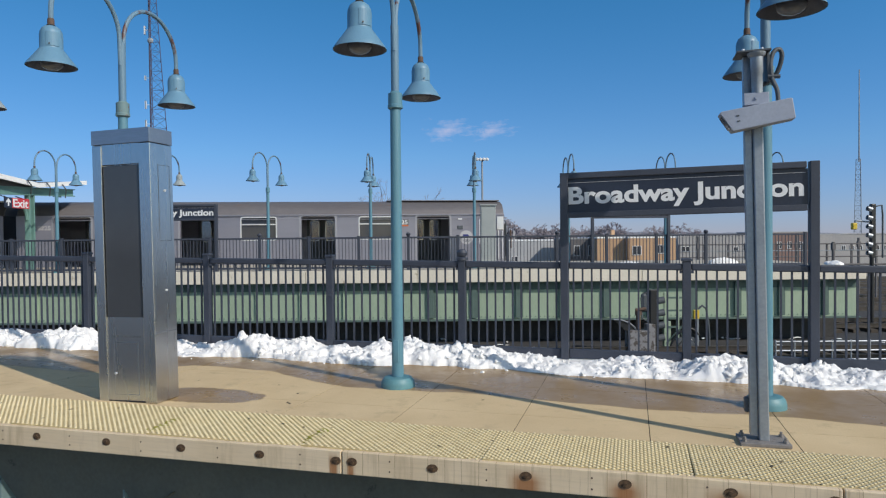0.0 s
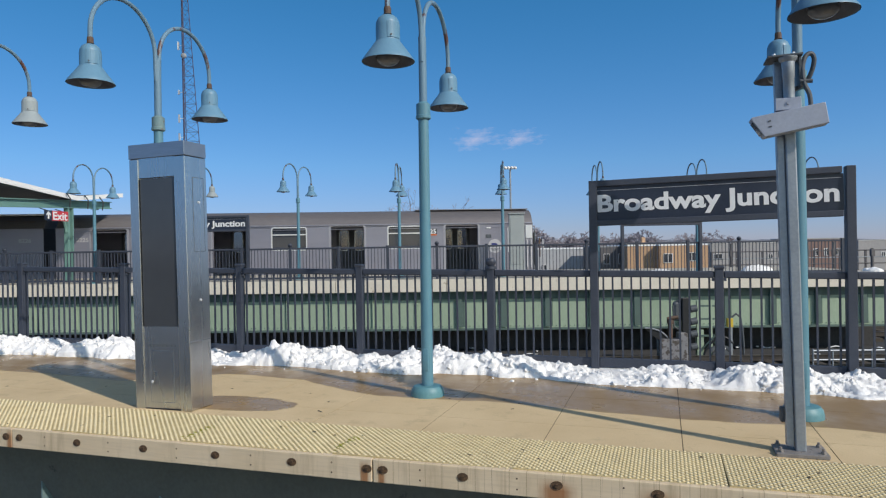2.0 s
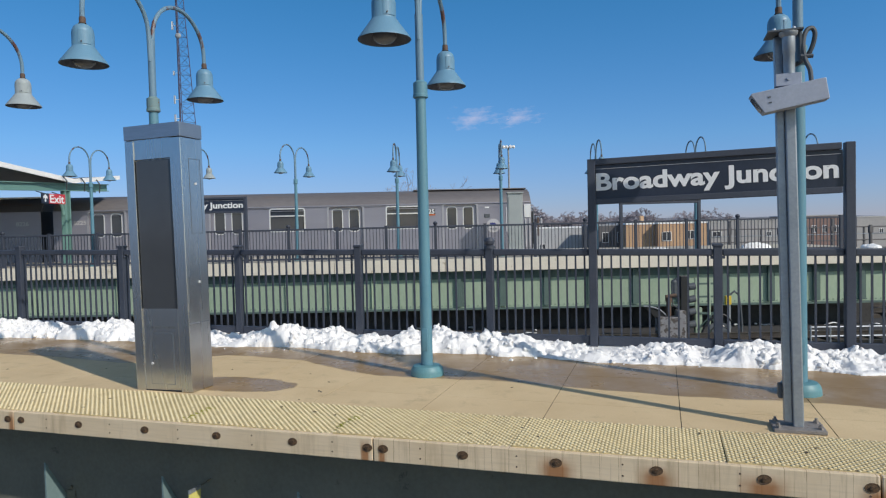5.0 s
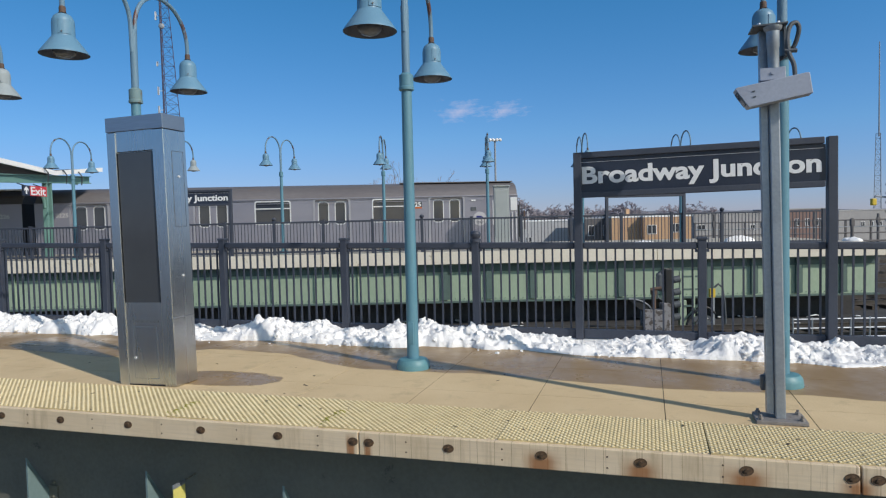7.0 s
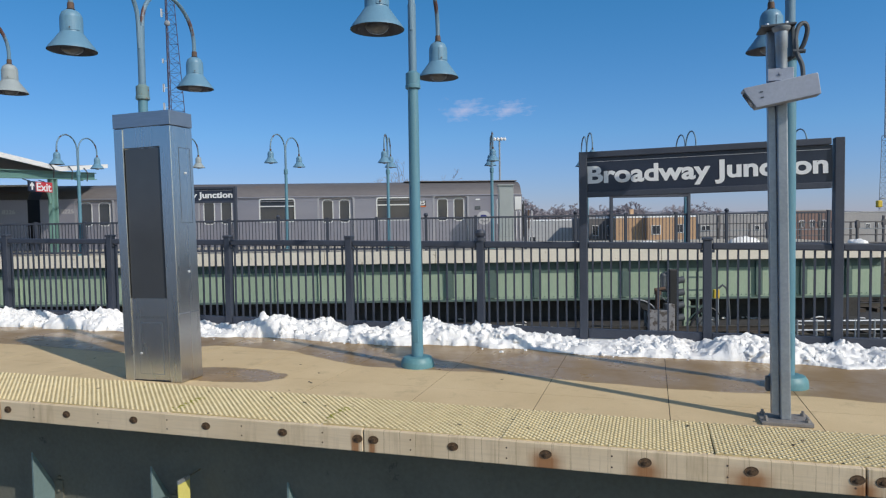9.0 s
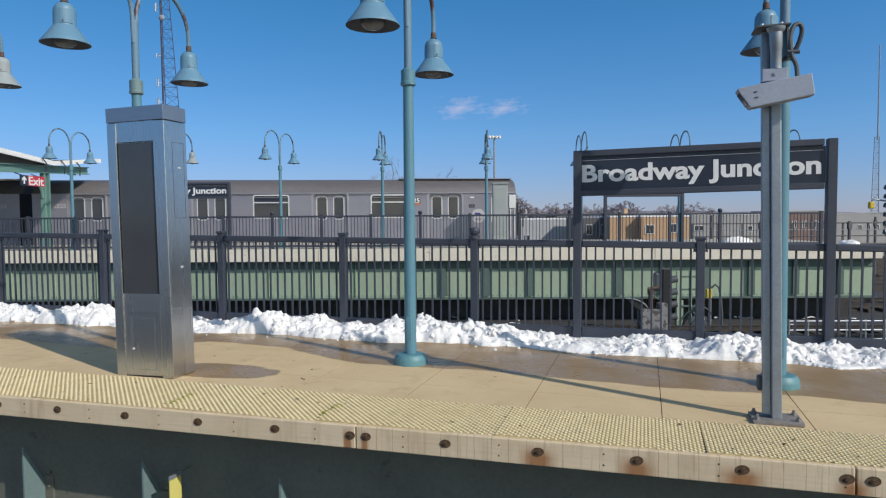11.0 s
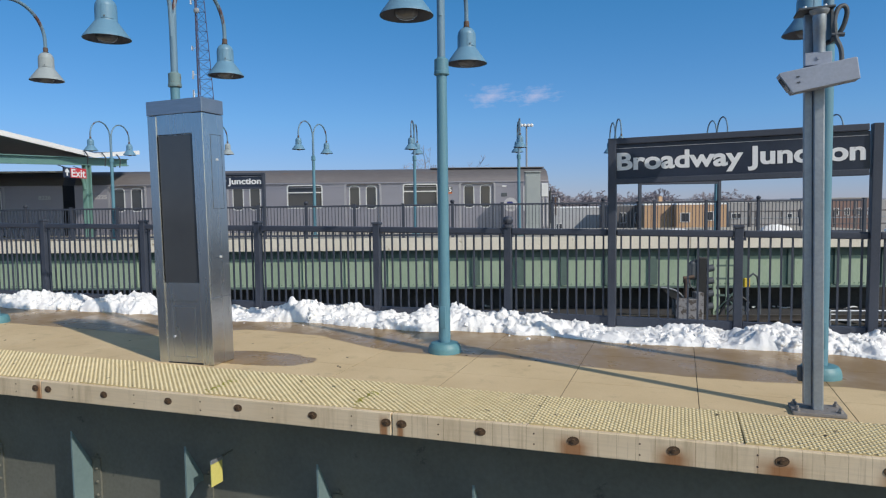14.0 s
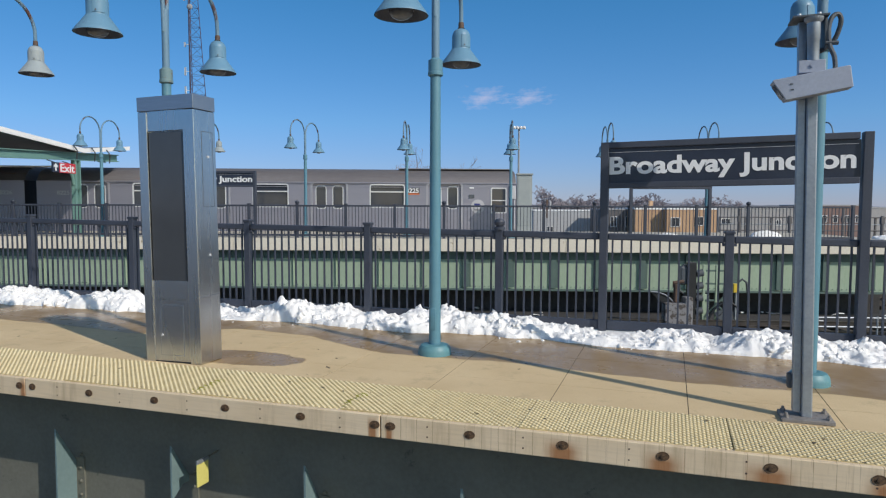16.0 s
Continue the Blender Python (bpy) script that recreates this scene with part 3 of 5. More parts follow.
def fence_panel(f, x0, x1):
    z = lambda x, h: h * lean(x)
    bm = B()
    a, b = x0 + 0.045, x1 - 0.045
    tilt = math.degrees(math.atan((z(b, 1.06) - z(a, 1.06)) / (b - a)))
    mid = (a + b) / 2
    box(bm, 0, 0, 0, b - a, 0.062, 0.072, bevel=0.014)
    part("top_rail", bm, M_FENCE, f, at=pose(mid, 0, z(mid, 1.037), 0, -tilt, 0))
    bm = B()
    box(bm, 0, 0, 0, b - a, 0.05, 0.10, bevel=0.006)
    part("bottom_rail", bm, M_FENCE, f, at=pose(mid, 0, 0.062))
    n = max(3, round((b - a) / 0.1016))
    bm = B()
    box(bm, 0, 0, 0, 0.019, 0.019, 1)
    me = mesh_of("bar", bm, M_FENCE)
    for k in range(n):
        x = a + (k + 0.5) * (b - a) / n
        zt = z(x, 1.0)
        part("bar", me, M_FENCE, f, at=Matrix.Translation((x, 0, (0.11 + zt) / 2)) @ Matrix.Diagonal((1, 1, zt - 0.11, 1)))


def station_sign(width, at, label, text_w, tilt=0.0, text_size=0.25):
    """Two posts and a panel between them with the station's name."""
    s = thing("station_sign", label, "sign", at, "station name signs")
    for x in (0, width):
        bm = B()
        h = 2.034 + x * math.sin(radians(tilt))
        box(bm, x, 0, h / 2, 0.085, 0.119, h, bevel=0.006)
        part("post", bm, M_FENCE, s)
    up = pose(0, 0, 0, 0, -tilt, 0)
    bm = B()
    box(bm, width / 2, 0, 2.0, width - 0.083, 0.115, 0.066, bevel=0.008)
    part("top_rail", bm, M_FENCE, s, at=up)
    bm = B()
    box(bm, width / 2, 0, 1.575, width - 0.083, 0.11, 0.06, bevel=0.006)
    part("bottom_rail", bm, M_FENCE, s, at=up)
    bm = B()
    box(bm, width / 2, 0, 1.785, width - 0.06, 0.05, 0.36)
    panel = part("panel", bm, M_SIGN, s, at=up)
    bm = B()
    box(bm, width / 2, -0.029, 1.925, width - 0.10, 0.003, 0.0045)
    part("rule", bm, M_DISC, panel, "thin white line")
    lettering("lettering", "Broadway Junction", text_size, M_WHITE, panel, pose(0.075, -0.028, 1.70, 90, 0, 0), 0.008, text_w, "white lettering")
    return s


POSTS = ((-12.68, 0), (-10.79, 1), (-8.90, 0), (-7.01, 0), (-5.118, 0), (-3.398, 0), (-1.749, 1), (0.673, 0), (3.13, 0))


def near_fence():
    f = thing("fence", "black steel railing with square posts behind the snow bank", "fence", pose(0, LINE, 0))
    for x, cap in POSTS:
        fence_post(f, x, cap)
    stops = sorted([x for x, _ in POSTS] + [-0.586, 1.866])
    for a, b in zip(stops, stops[1:]):
        fence_panel(f, a, b)
    station_sign(2.452, pose(-0.586, LINE - 0.01, 0), "black station name sign with white lettering on two posts", 2.31, 0.9)


# ---------------------------------------------------------------- snow
SNOWTOP = ((-12, 0.2), (-9.5, 0.15), (-8.5, 0.22), (-7.5, 0.15), (-7.0, 0.29), (-6.3, 0.13), (-5.6, 0.17), (-5.0, 0.075), (-4.6, 0.15), (-4.25, 0.25), (-3.8, 0.22), (-3.4, 0.17), (-3.1, 0.13), (-2.8, 0.19), (-2.2, 0.23), (-1.5, 0.19), (-1.1, 0.15), (-0.5, 0.09), (0.0, 0.13), (0.3, 0.14), (0.75, 0.16), (1.05, 0.195), (1.35, 0.20), (1.6, 0.14), (2.1, 0.11), (3.3, 0.12))


def snow_bank():
    hx, hz = [p[0] for p in SNOWTOP], [p[1] for p in SNOWTOP]
    dx, dy, y0 = 0.0165, 0.0165, 2.16
    nx, ny = int(13.2 / dx), int(1.29 / dy)
    verts, faces = [], []
    for i in range(nx + 1):
        x = -10 + i * dx
        top = float(np.interp(x, hx, hz))
        fx = 2.68 + 0.14 * noise.noise((x * 0.9, 3.1, 0)) + 0.09 * noise.noise((x * 3.1, 7.1, 0)) + 0.04 * noise.noise((x * 9, 1.1, 0)) - 0.10 * max(0, min(1, x + 1.0))
        for j in range(ny + 1):
            y = y0 + j * dy
            s = (y - fx) / 0.27
            h = -0.05
            if s > 0:
                body = math.sin(min(1, s) * math.pi / 2) ** 0.45
                back = max(0.0, min(1.0, (3.44 - y) / 0.25))
                h = max(0.03, top - 0.065) * body * (0.55 + 0.45 * back)
                p = Vector((x, y, 0))
                cell = noise.voronoi(p * 6.5 + 0.5 * noise.noise_vector(p * 4))[0]
                cell2 = noise.voronoi(p * 14 + Vector((3, 1, 0)) + 0.6 * noise.noise_vector(p * 9))[0]
                rough = 0.5 + 0.5 * noise.noise(p * 1.3 + Vector((5, 2, 0)))
                cell3 = noise.voronoi(p * 31 + Vector((1, 4, 0)))[0]
                lump = (0.28 - cell[0]) * 0.10 * rough + (0.36 - cell2[0]) * 0.045 + (0.36 - cell3[0]) * 0.026
                f = noise.voronoi(p * 9.5 + 0.35 * noise.noise_vector(p * 6))
                chunk = noise.cell(f[1][0] * 13.7)
                lump += 0.085 * rough * chunk * min(1.0, (f[0][1] - f[0][0]) * 4.0)
                lump += 0.10 * noise.noise((x * 2.9, y * 2.2, 2.0)) + 0.05 * noise.noise(p * 4.6) + 0.03 * noise.noise(p * 9.1) + 0.018 * noise.noise(p * 19) + 0.012 * noise.noise(p * 37)
                h += lump * min(1.0, s * 2.2) * (0.35 + 2.2 * top)
                h = max(h, 0.004 if s > 0.02 else -0.02)
            verts.append((x, y, h))
    for i in range(nx):
        for j in range(ny):
            a = i * (ny + 1) + j
            if max(verts[k][2] for k in (a, a + 1, a + ny + 1, a + ny + 2)) > -0.04:
                faces.append((a, a + ny + 1, a + ny + 2, a + 1))
    me = bpy.data.meshes.new("snow_bank")
    me.from_pydata(verts, [], faces)
    me.materials.append(M_SNOW)
    for p in me.polygons:
        p.use_smooth = True
    ob = new("snow_bank", me)
    tagged(ob, "lumpy bank of white snow shovelled against the fence", "snow", kind="stuff")
    # crusted clods over the bank, and a few loose ones along its foot
    rnd = random.Random(9)
    bm = B()
    bmesh.ops.create_icosphere(bm, subdivisions=3, radius=1)
    base = [v.co.copy() for v in bm.verts]
    tris = [[v.index for v in f.verts] for f in bm.faces]
    bm.free()
    shapes = []
    for k in range(14):
        off = Vector((7.3 * k, 2.1 * k, 0))
        shapes.append([p * (0.80 + 0.55 * noise.noise(p * 1.4 + off) + 0.34 * noise.noise(p * 3.1 + off) + 0.18 * noise.noise(p * 7.0 + off)) for p in base])
    lv, lf = [], []
    for k in range(900):
        x = rnd.uniform(-9.9, 3.0)
        top = float(np.interp(x, hx, hz))
        foot = k % 45 == 0
        y = rnd.uniform(2.50, 2.72) if foot else (rnd.uniform(2.56, 2.92) if k % 5 < 2 else rnd.uniform(2.80, 3.36))
        i, j = int((x + 10) / dx), int((y - y0) / dy)
        z = verts[i * (ny + 1) + j][2]
        if z < -0.015:
            if not foot:
                continue
            z = 0.0
        r = rnd.uniform(0.008, 0.026) if foot else rnd.uniform(0.022, 0.080) * min(1.0, 0.55 + 2.3 * top) * (0.8 if z < 0.05 else 1.0)
        m = pose(x, y, z - (0.0 if foot else 0.38 * r), rnd.uniform(0, 360), rnd.uniform(0, 360), rnd.uniform(0, 360)) @ Matrix.Diagonal((r, r * rnd.uniform(0.7, 1), r * rnd.uniform(0.6, 0.95), 1))
        n0 = len(lv)
        lv.extend(m @ p for p in rnd.choice(shapes))
        lf.extend([a + n0 for a in f] for f in tris)
    me = bpy.data.meshes.new("snow_lumps")
    me.from_pydata(lv, [], lf)
    me.materials.append(M_SNOW)
    me.polygons.foreach_set("use_smooth", [True] * len(lf))
    tagged(new("snow_lumps", me), "crusted lumps of snow over the bank", "snow", kind="stuff")


# ---------------------------------------------------------------- double gooseneck lamps
BELL = [(0.020, 0.372), (0.026, 0.362), (0.05, 0.354), (0.074, 0.335), (0.089, 0.305), (0.094, 0.272), (0.094, 0.160), (0.099, 0.150), (0.107, 0.141), (0.138, 0.098), (0.174, 0.050), (0.203, 0.010), (0.206, 0.0)]


def lamp_post(at, yaw, grow=0.0, label="teal double gooseneck platform lamp", left=M_BELL, right=M_BELL, sides=14):
    """The first bell hangs towards -y, the second, 4 cm higher, towards +y; yaw turns the pair."""
    lamp = thing("platform_lamp", label, "lamp post", at @ pose(0, 0, 0, 0, 0, yaw), "double gooseneck lamps")
    bm = B()
    lathe(bm, [(0.0, 0.095), (0.062, 0.095), (0.075, 0.10), (0.125, 0.088), (0.145, 0.062), (0.151, 0.035), (0.152, 0.0), (0.0, 0.0)], 24)
    part("base", bm, M_TEAL, lamp, smooth=True)
    bm = B()
    rod(bm, (0, 0, 0.09), (0, 0, 2.58 + grow), 0.054, 20, 0.046)
    box(bm, 0.0, -0.052, 0.33, 0.05, 0.012, 0.20, bevel=0.002)
    part("pole", bm, M_POLE, lamp, smooth=True)
    bm = B()
    lathe(bm, [(0.052, 2.50), (0.068, 2.51), (0.068, 2.535), (0.064, 2.54), (0.064, 2.64), (0.045, 2.652), (0.04, 2.66)], 20, (0, 0, grow))
    part("collar", bm, M_YELLOWED if grow > 0.05 else M_POLE, lamp, smooth=True)
    bm = B()
    rod(bm, (0, 0, 2.62 + grow), (0, 0, 3.25 + grow), 0.036, 14)
    part("stem", bm, M_TEALRUST, lamp, "rust-stained upper stem", smooth=True)
    for side, up, paint in ((-1, 0.0, left), (1, 0.0, right)):
        z0, reach = 3.02 + grow, 0.915
        half = (reach - 0.03) / 2
        pts = [(0, side * 0.022, z0), (0, side * 0.026, z0 + 0.12)]
        pts += [(0, side * (0.03 + half - half * math.cos(a)), z0 + 0.26 + 0.42 * math.sin(a)) for a in [math.pi * k / 18 for k in range(19)]]
        pts += [(0, side * reach, 3.13 + grow + up)]
        bm = B()
        tube(bm, pts, 0.022, 10)
        arm = part("arm", bm, M_TEALRUST, lamp, smooth=True)
        bm = B()
        lathe(bm, BELL, sides * 2, (0, side * reach, 2.785 + grow + up))
        bell = part("bell", bm, paint, lamp, "faded grey bell shade" if paint is M_BELLGREY else "", smooth=True)
        bm = B()
        lathe(bm, [(0.200, 0.003), (0.170, 0.046), (0.134, 0.094), (0.09, 0.14), (0.0, 0.145)], sides * 2, (0, side * reach, 2.785 + grow + up))
        part("lining", bm, M_BELLIN, bell, smooth=True)
        bm = B()
        bmesh.ops.create_uvsphere(bm, u_segments=16, v_segments=10, radius=1, matrix=Matrix.Translation((0, side * reach, 2.815 + grow + up)) @ Matrix.Diagonal((0.095, 0.095, 0.062, 1)))
        part("lens", bm, M_BULB, bell, smooth=True)
        bm = B()
        arc = [radians(-72 + 9 * k) for k in range(8)]
        rows = [[bm.verts.new((rr * math.cos(a), side * reach + rr * math.sin(a), 2.785 + zz + grow + up)) for a in arc] for rr, zz in ((0.0935, 0.166), (0.0985, 0.168), (0.0985, 0.290), (0.0915, 0.292))]
        for ra, rb in zip(rows, rows[1:]):
            for k in range(7):
                bm.faces.new((ra[k], ra[k + 1], rb[k + 1], rb[k]))
        for k in (0, 7):
            bm.faces.new([r_[k] for r_ in rows])
        part("hatch", bm, paint, bell)
        bm = B()
        rod(bm, (0.055, side * reach - 0.082, 2.785 + 0.185 + grow + up), (0.060, side * reach - 0.088, 2.785 + 0.185 + grow + up), 0.007, 8)
        part("latch", bm, M_CABLE, bell)
        bm = B()
        lathe(bm, [(0.0, 0.425), (0.026, 0.425), (0.029, 0.41), (0.029, 0.372), (0.036, 0.366), (0.0, 0.364)], 14, (0, side * reach, 2.785 + grow + up))
        part("coupling", bm, M_RUST, bell, "rusted coupling", smooth=True)
    return lamp


# ---------------------------------------------------------------- steel cabinet and camera post
def steel_cabinet():
    k = thing("steel_cabinet", "tall brushed steel information cabinet with a dark screen", "cabinet", pose(-3.906, 0.655, 0, 0, -1.0, 0))
    w, d, h = 0.573, 0.275, 2.265
    bm = B()
    box(bm, -w / 2 + 0.045, d / 2, 1.07, 0.09, d, 2.14, bevel=0.004)
    part("side_pillar", bm, M_STEEL, k)
    bm = B()
    box(bm, w / 2 - 0.055, d / 2, 1.07, 0.11, d, 2.14, bevel=0.004)
    part("side_pillar", bm, M_STEEL, k)
    bm = B()
    box(bm, -0.01, d / 2 + 0.015, 1.07, w - 0.20, d - 0.035, 2.14)
    part("body", bm, M_STEEL, k)
    bm = B()
    box(bm, 0, d / 2, 2.205, w + 0.006, d + 0.006, 0.12, bevel=0.003)
    part("top_cap", bm, M_STEELCAP, k)
    bm = B()
    box(bm, -0.002, 0.022, 1.335, 0.378, 0.012, 1.265)
    part("screen", bm, M_DARKGLASS, k, "dark glass screen")
    bm = B()
    box(bm, -0.006, 0.018, 2.06, 0.384, 0.020, 0.17, bevel=0.002)
    part("upper_panel", bm, M_STEEL, k)
    bm = B()
    box(bm, -0.006, 0.018, 0.355, 0.385, 0.014, 0.70)
    low = part("lower_panel", bm, M_STEEL, k)
    bm = B()
    for i in range(22):
        box(bm, -0.15 + i * 0.0135, 0.0105, 0.545, 0.0035, 0.003, 0.02)
    part("vent_slots", bm, M_CABLE, low)
    bm = B()
    ring(bm, [(-0.135, 0.06), (0.11, 0.06), (0.11, 0.50), (-0.135, 0.50)], [(-0.131, 0.064), (0.106, 0.064), (0.106, 0.496), (-0.131, 0.496)], 0.0095, 0.0115)
    part("hatch_seam", bm, M_STEELCAP, low)
    bm = B()
    rod(bm, (-0.12, 0.004, 0.235), (-0.12, 0.016, 0.235), 0.011, 12)
    part("lock", bm, M_CHROME, low)
    bm = B()
    box(bm, w / 2 - 0.0045, d * 0.60, 1.65, 0.010, d * 0.50, 0.62)
    side = part("side_door", bm, M_STEEL, k)
    bm = B()
    ya, yb = d * 0.34, d * 0.86
    ring(bm, [(ya, 1.333), (yb, 1.333), (yb, 1.967), (ya, 1.967)], [(ya + 0.004, 1.337), (yb - 0.004, 1.337), (yb - 0.004, 1.963), (ya + 0.004, 1.963)], w / 2 - 0.001, w / 2 + 0.0015)
    bm.transform(TURN)
    part("door_seam", bm, M_CABLE, side)
    bm = B()
    rod(bm, (w / 2 - 0.002, d * 0.62, 1.755), (w / 2 + 0.008, d * 0.62, 1.755), 0.010, 12)
    part("lock", bm, M_CHROME, side)
    bm = B()
    rod(bm, (w / 2 - 0.004, d / 2 + 0.02, 0.92), (w / 2 + 0.006, d / 2 + 0.02, 0.92), 0.011, 12)
    part("lock", bm, M_CHROME, k)
    bm = B()
    box(bm, w / 2 + 0.001, d / 2, 0.575, 0.006, d - 0.01, 0.006)
    part("seam", bm, M_STEELCAP, k)
    bm = B()
    box(bm, 0, d / 2, 0.006, w - 0.012, d - 0.012, 0.012)
    part("plinth", bm, M_BLACK, k)


def camera_post():
    k = thing("camera_post", "galvanised steel post with a tilted grey camera housing", "post", pose(0.918, 0.755, 0, 0, -1.05, 0))
    bm = B()
    box(bm, 0.022, 0, 1.25, 0.062, 0.08, 2.46, bevel=0.008)
    part("shaft", bm, M_GALV, k)
    bm = B()
    box(bm, -0.034, 0.01, 1.27, 0.046, 0.055, 2.44, bevel=0.004)
    part("channel", bm, M_GALV, k)
    bm = B()
    box(bm, 0.02, 0.0, 0.012, 0.30, 0.22, 0.024, bevel=0.004)
    base = part("base_plate", bm, M_PLATE, k, "stained steel base plate")
    for x, y in ((-0.10, -0.07), (-0.10, 0.07), (0.14, -0.07), (0.14, 0.07)):
        bm = B()
        rod(bm, (x, y, 0.02), (x, y, 0.040), 0.017, 6)
        rod(bm, (x, y, 0.04), (x, y, 0.056), 0.009, 8)
        part("bolt", bm, M_PLATE, base, "stained anchor bolt")
    bm = B()
    box(bm, -0.066, 0.05, 0.235, 0.035, 0.05, 0.10, bevel=0.012)
    part("junction_box", bm, M_CABLE, k, "dark junction box")
    # head bracket
    bm = B()
    box(bm, -0.005, -0.02, 2.50, 0.20, 0.20, 0.012, bevel=0.002)
    head = part("head_plate", bm, M_CABLE, k, "dark head plate")
    bm = B()
    prism(bm, [(0.075, 2.49), (0.088, 2.49), (0.088, 2.32), (0.075, 2.30)], -0.09, 0.06)
    part("gusset", bm, M_CABLE, head)
    for x in (-0.06, 0.05):
        bm = B()
        rod(bm, (x, -0.05, 2.50), (x, -0.05, 2.53), 0.011, 8)
        part("bolt", bm, M_CHROME, head)
    bm = B()
    lathe(bm, [(0.0, 2.49), (0.055, 2.485), (0.052, 2.47), (0.038, 2.455), (0.036, 2.36), (0.033, 2.355), (0.033, 2.23), (0.0, 2.23)], 16, (0.01, -0.105, 0))
    part("drop_tube", bm, M_GALV, k, smooth=True)
    bm = B()
    box(bm, 0.0, -0.11, 2.195, 0.145, 0.05, 0.075, bevel=0.003)
    rod(bm, (0.0, -0.142, 2.20), (0.0, -0.13, 2.20), 0.012, 6)
    part("clamp", bm, M_GALVW, k)
    # housing: a long box, nose lower than tail
    hm = Matrix.Translation((-0.010, -0.12, 2.085)) @ pose(0, 0, 0, 0, -7.5, 0)
    bm = B()
    prism(bm, [(-0.205, 0.055), (-0.145, -0.072), (0.215, -0.062), (0.215, 0.062), (0.205, 0.066), (-0.195, 0.062)], -0.06, 0.06)
    bmesh.ops.bevel(bm, geom=bm.edges[:], offset=0.004, segments=2, affect="EDGES", profile=0.5)
    hs = part("housing", bm, M_GALVW, k, "grey sheet-metal camera housing", at=hm)
    bm = B()
    prism(bm, [(-0.192, 0.035), (-0.153, -0.05), (-0.160, -0.053), (-0.199, 0.032)], -0.048, 0.048)
    part("front_glass", bm, M_DARKGLASS, hs)
    bm = B()
    for dz in (0.018, -0.016):
        box(bm, -0.105, -0.0615, dz, 0.018, 0.003, 0.008)
    part("latch", bm, M_CABLE, hs)
    bm = B()
    pts = [(0.13, -0.10, 2.13), (0.125, -0.10, 2.24), (0.10, -0.09, 2.32), (0.095, -0.08, 2.42), (0.115, -0.07, 2.49), (0.15, -0.06, 2.505), (0.165, -0.05, 2.46), (0.14, -0.03, 2.37), (0.09, -0.01, 2.32), (0.05, 0.0, 2.30)]
    tube(bm, smooth_path(pts), 0.014, 10)
    part("conduit_loop", bm, M_CABLE, k, "dark flexible conduit loop", smooth=True)
    bm = B()
    rod(bm, (0.075, -0.09, 2.335), (0.145, -0.09, 2.33), 0.013, 8)
    part("conduit_clip", bm, M_CABLE, k)


# ---------------------------------------------------------------- the other platform
F_Z = 0.373


def far_platform():
    p = thing("pavement", "far platform of pale concrete on a green riveted girder", "platform", FAR, kind="structure")
    bm = B()
    a, b = (-34, 20.0), (12.6, 20.0)
    far_y = lambda u: 26.72 + (u - 2.56) * math.tan(radians(7))
    prism_pts = [(-34, 20.0), (12.6, 20.0), (12.6, 26.4), (2.4, far_y(2.4)), (-34, far_y(-34))]
    lo = [bm.verts.new((x, y, 0.02)) for x, y in prism_pts]
    hi = [bm.verts.new((x, y, F_Z)) for x, y in prism_pts]
    bm.faces.new(lo), bm.faces.new(hi)
    for k in range(5):
        bm.faces.new((lo[k], lo[(k + 1) % 5], hi[(k + 1) % 5], hi[k]))
    part("deck", bm, M_DECK, p)
    for k in range(14):
        u = 12.6 - 3.35 * (k + 0.5)
        bm = B()
        box(bm, u, 19.95, 0.192, 3.335, 0.10, 0.375, bevel=0.008)
        part("slab_edge", bm, M_SLABEDGE, p)
    bm = B()
    box(bm, -10.7, 20.24, -0.56, 46.4, 0.04, 1.16)
    web = part("girder_web", bm, M_GIRDER, p, "pale green girder web")
    bm = B()
    box(bm, -10.7, 20.13, -0.02, 46.4, 0.22, 0.05)
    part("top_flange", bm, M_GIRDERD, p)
    # angle iron whose dark green stands in for the slab edge's shade on the web
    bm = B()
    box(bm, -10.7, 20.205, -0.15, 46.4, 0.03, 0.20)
    part("top_shade_angle", bm, M_GIRDERD, p)
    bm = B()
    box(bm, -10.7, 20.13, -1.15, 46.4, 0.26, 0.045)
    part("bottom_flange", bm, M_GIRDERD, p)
    bm = B()
    box(bm, 0, 0, 0, 0.16, 0.10, 1.06)
    box(bm, 0.10, 0.045, 0, 0.10, 0.014, 1.06)
    for z in [-0.48 + 0.107 * i for i in range(10)]:
        box(bm, 0.115, 0.034, z, 0.022, 0.012, 0.022)
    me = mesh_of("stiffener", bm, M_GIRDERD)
    bm = B()
    box(bm, 0, 0.03, 0, 0.17, 0.014, 1.06)
    box(bm, 0, 0.0, 0, 0.014, 0.07, 1.06)
    for z in [-0.48 + 0.107 * i for i in range(10)]:
        for x in (-0.05, 0.05):
            box(bm, x, 0.02, z, 0.022, 0.012, 0.022)
    me2 = mesh_of("stiffener", bm, M_GIRDER)
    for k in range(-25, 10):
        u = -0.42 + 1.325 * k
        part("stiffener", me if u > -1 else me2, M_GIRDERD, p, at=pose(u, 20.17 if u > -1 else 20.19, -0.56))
    bm = B()
    for k in range(330):
        box(bm, -33 + k * 0.137, 20.205, -1.07, 0.024, 0.02, 0.024)
    part("rivets", bm, M_GIRDERD, p)["kind"] = "stuff"
    # this wall takes the trackbed's dark colour in place of shade falling on it
    bm = B()
    box(bm, -10.7, 21.2, -1.2, 46.0, 0.3, 1.9)
    part("abutment", bm, M_BED, p, "wall under the girder, darkened for the shade there")


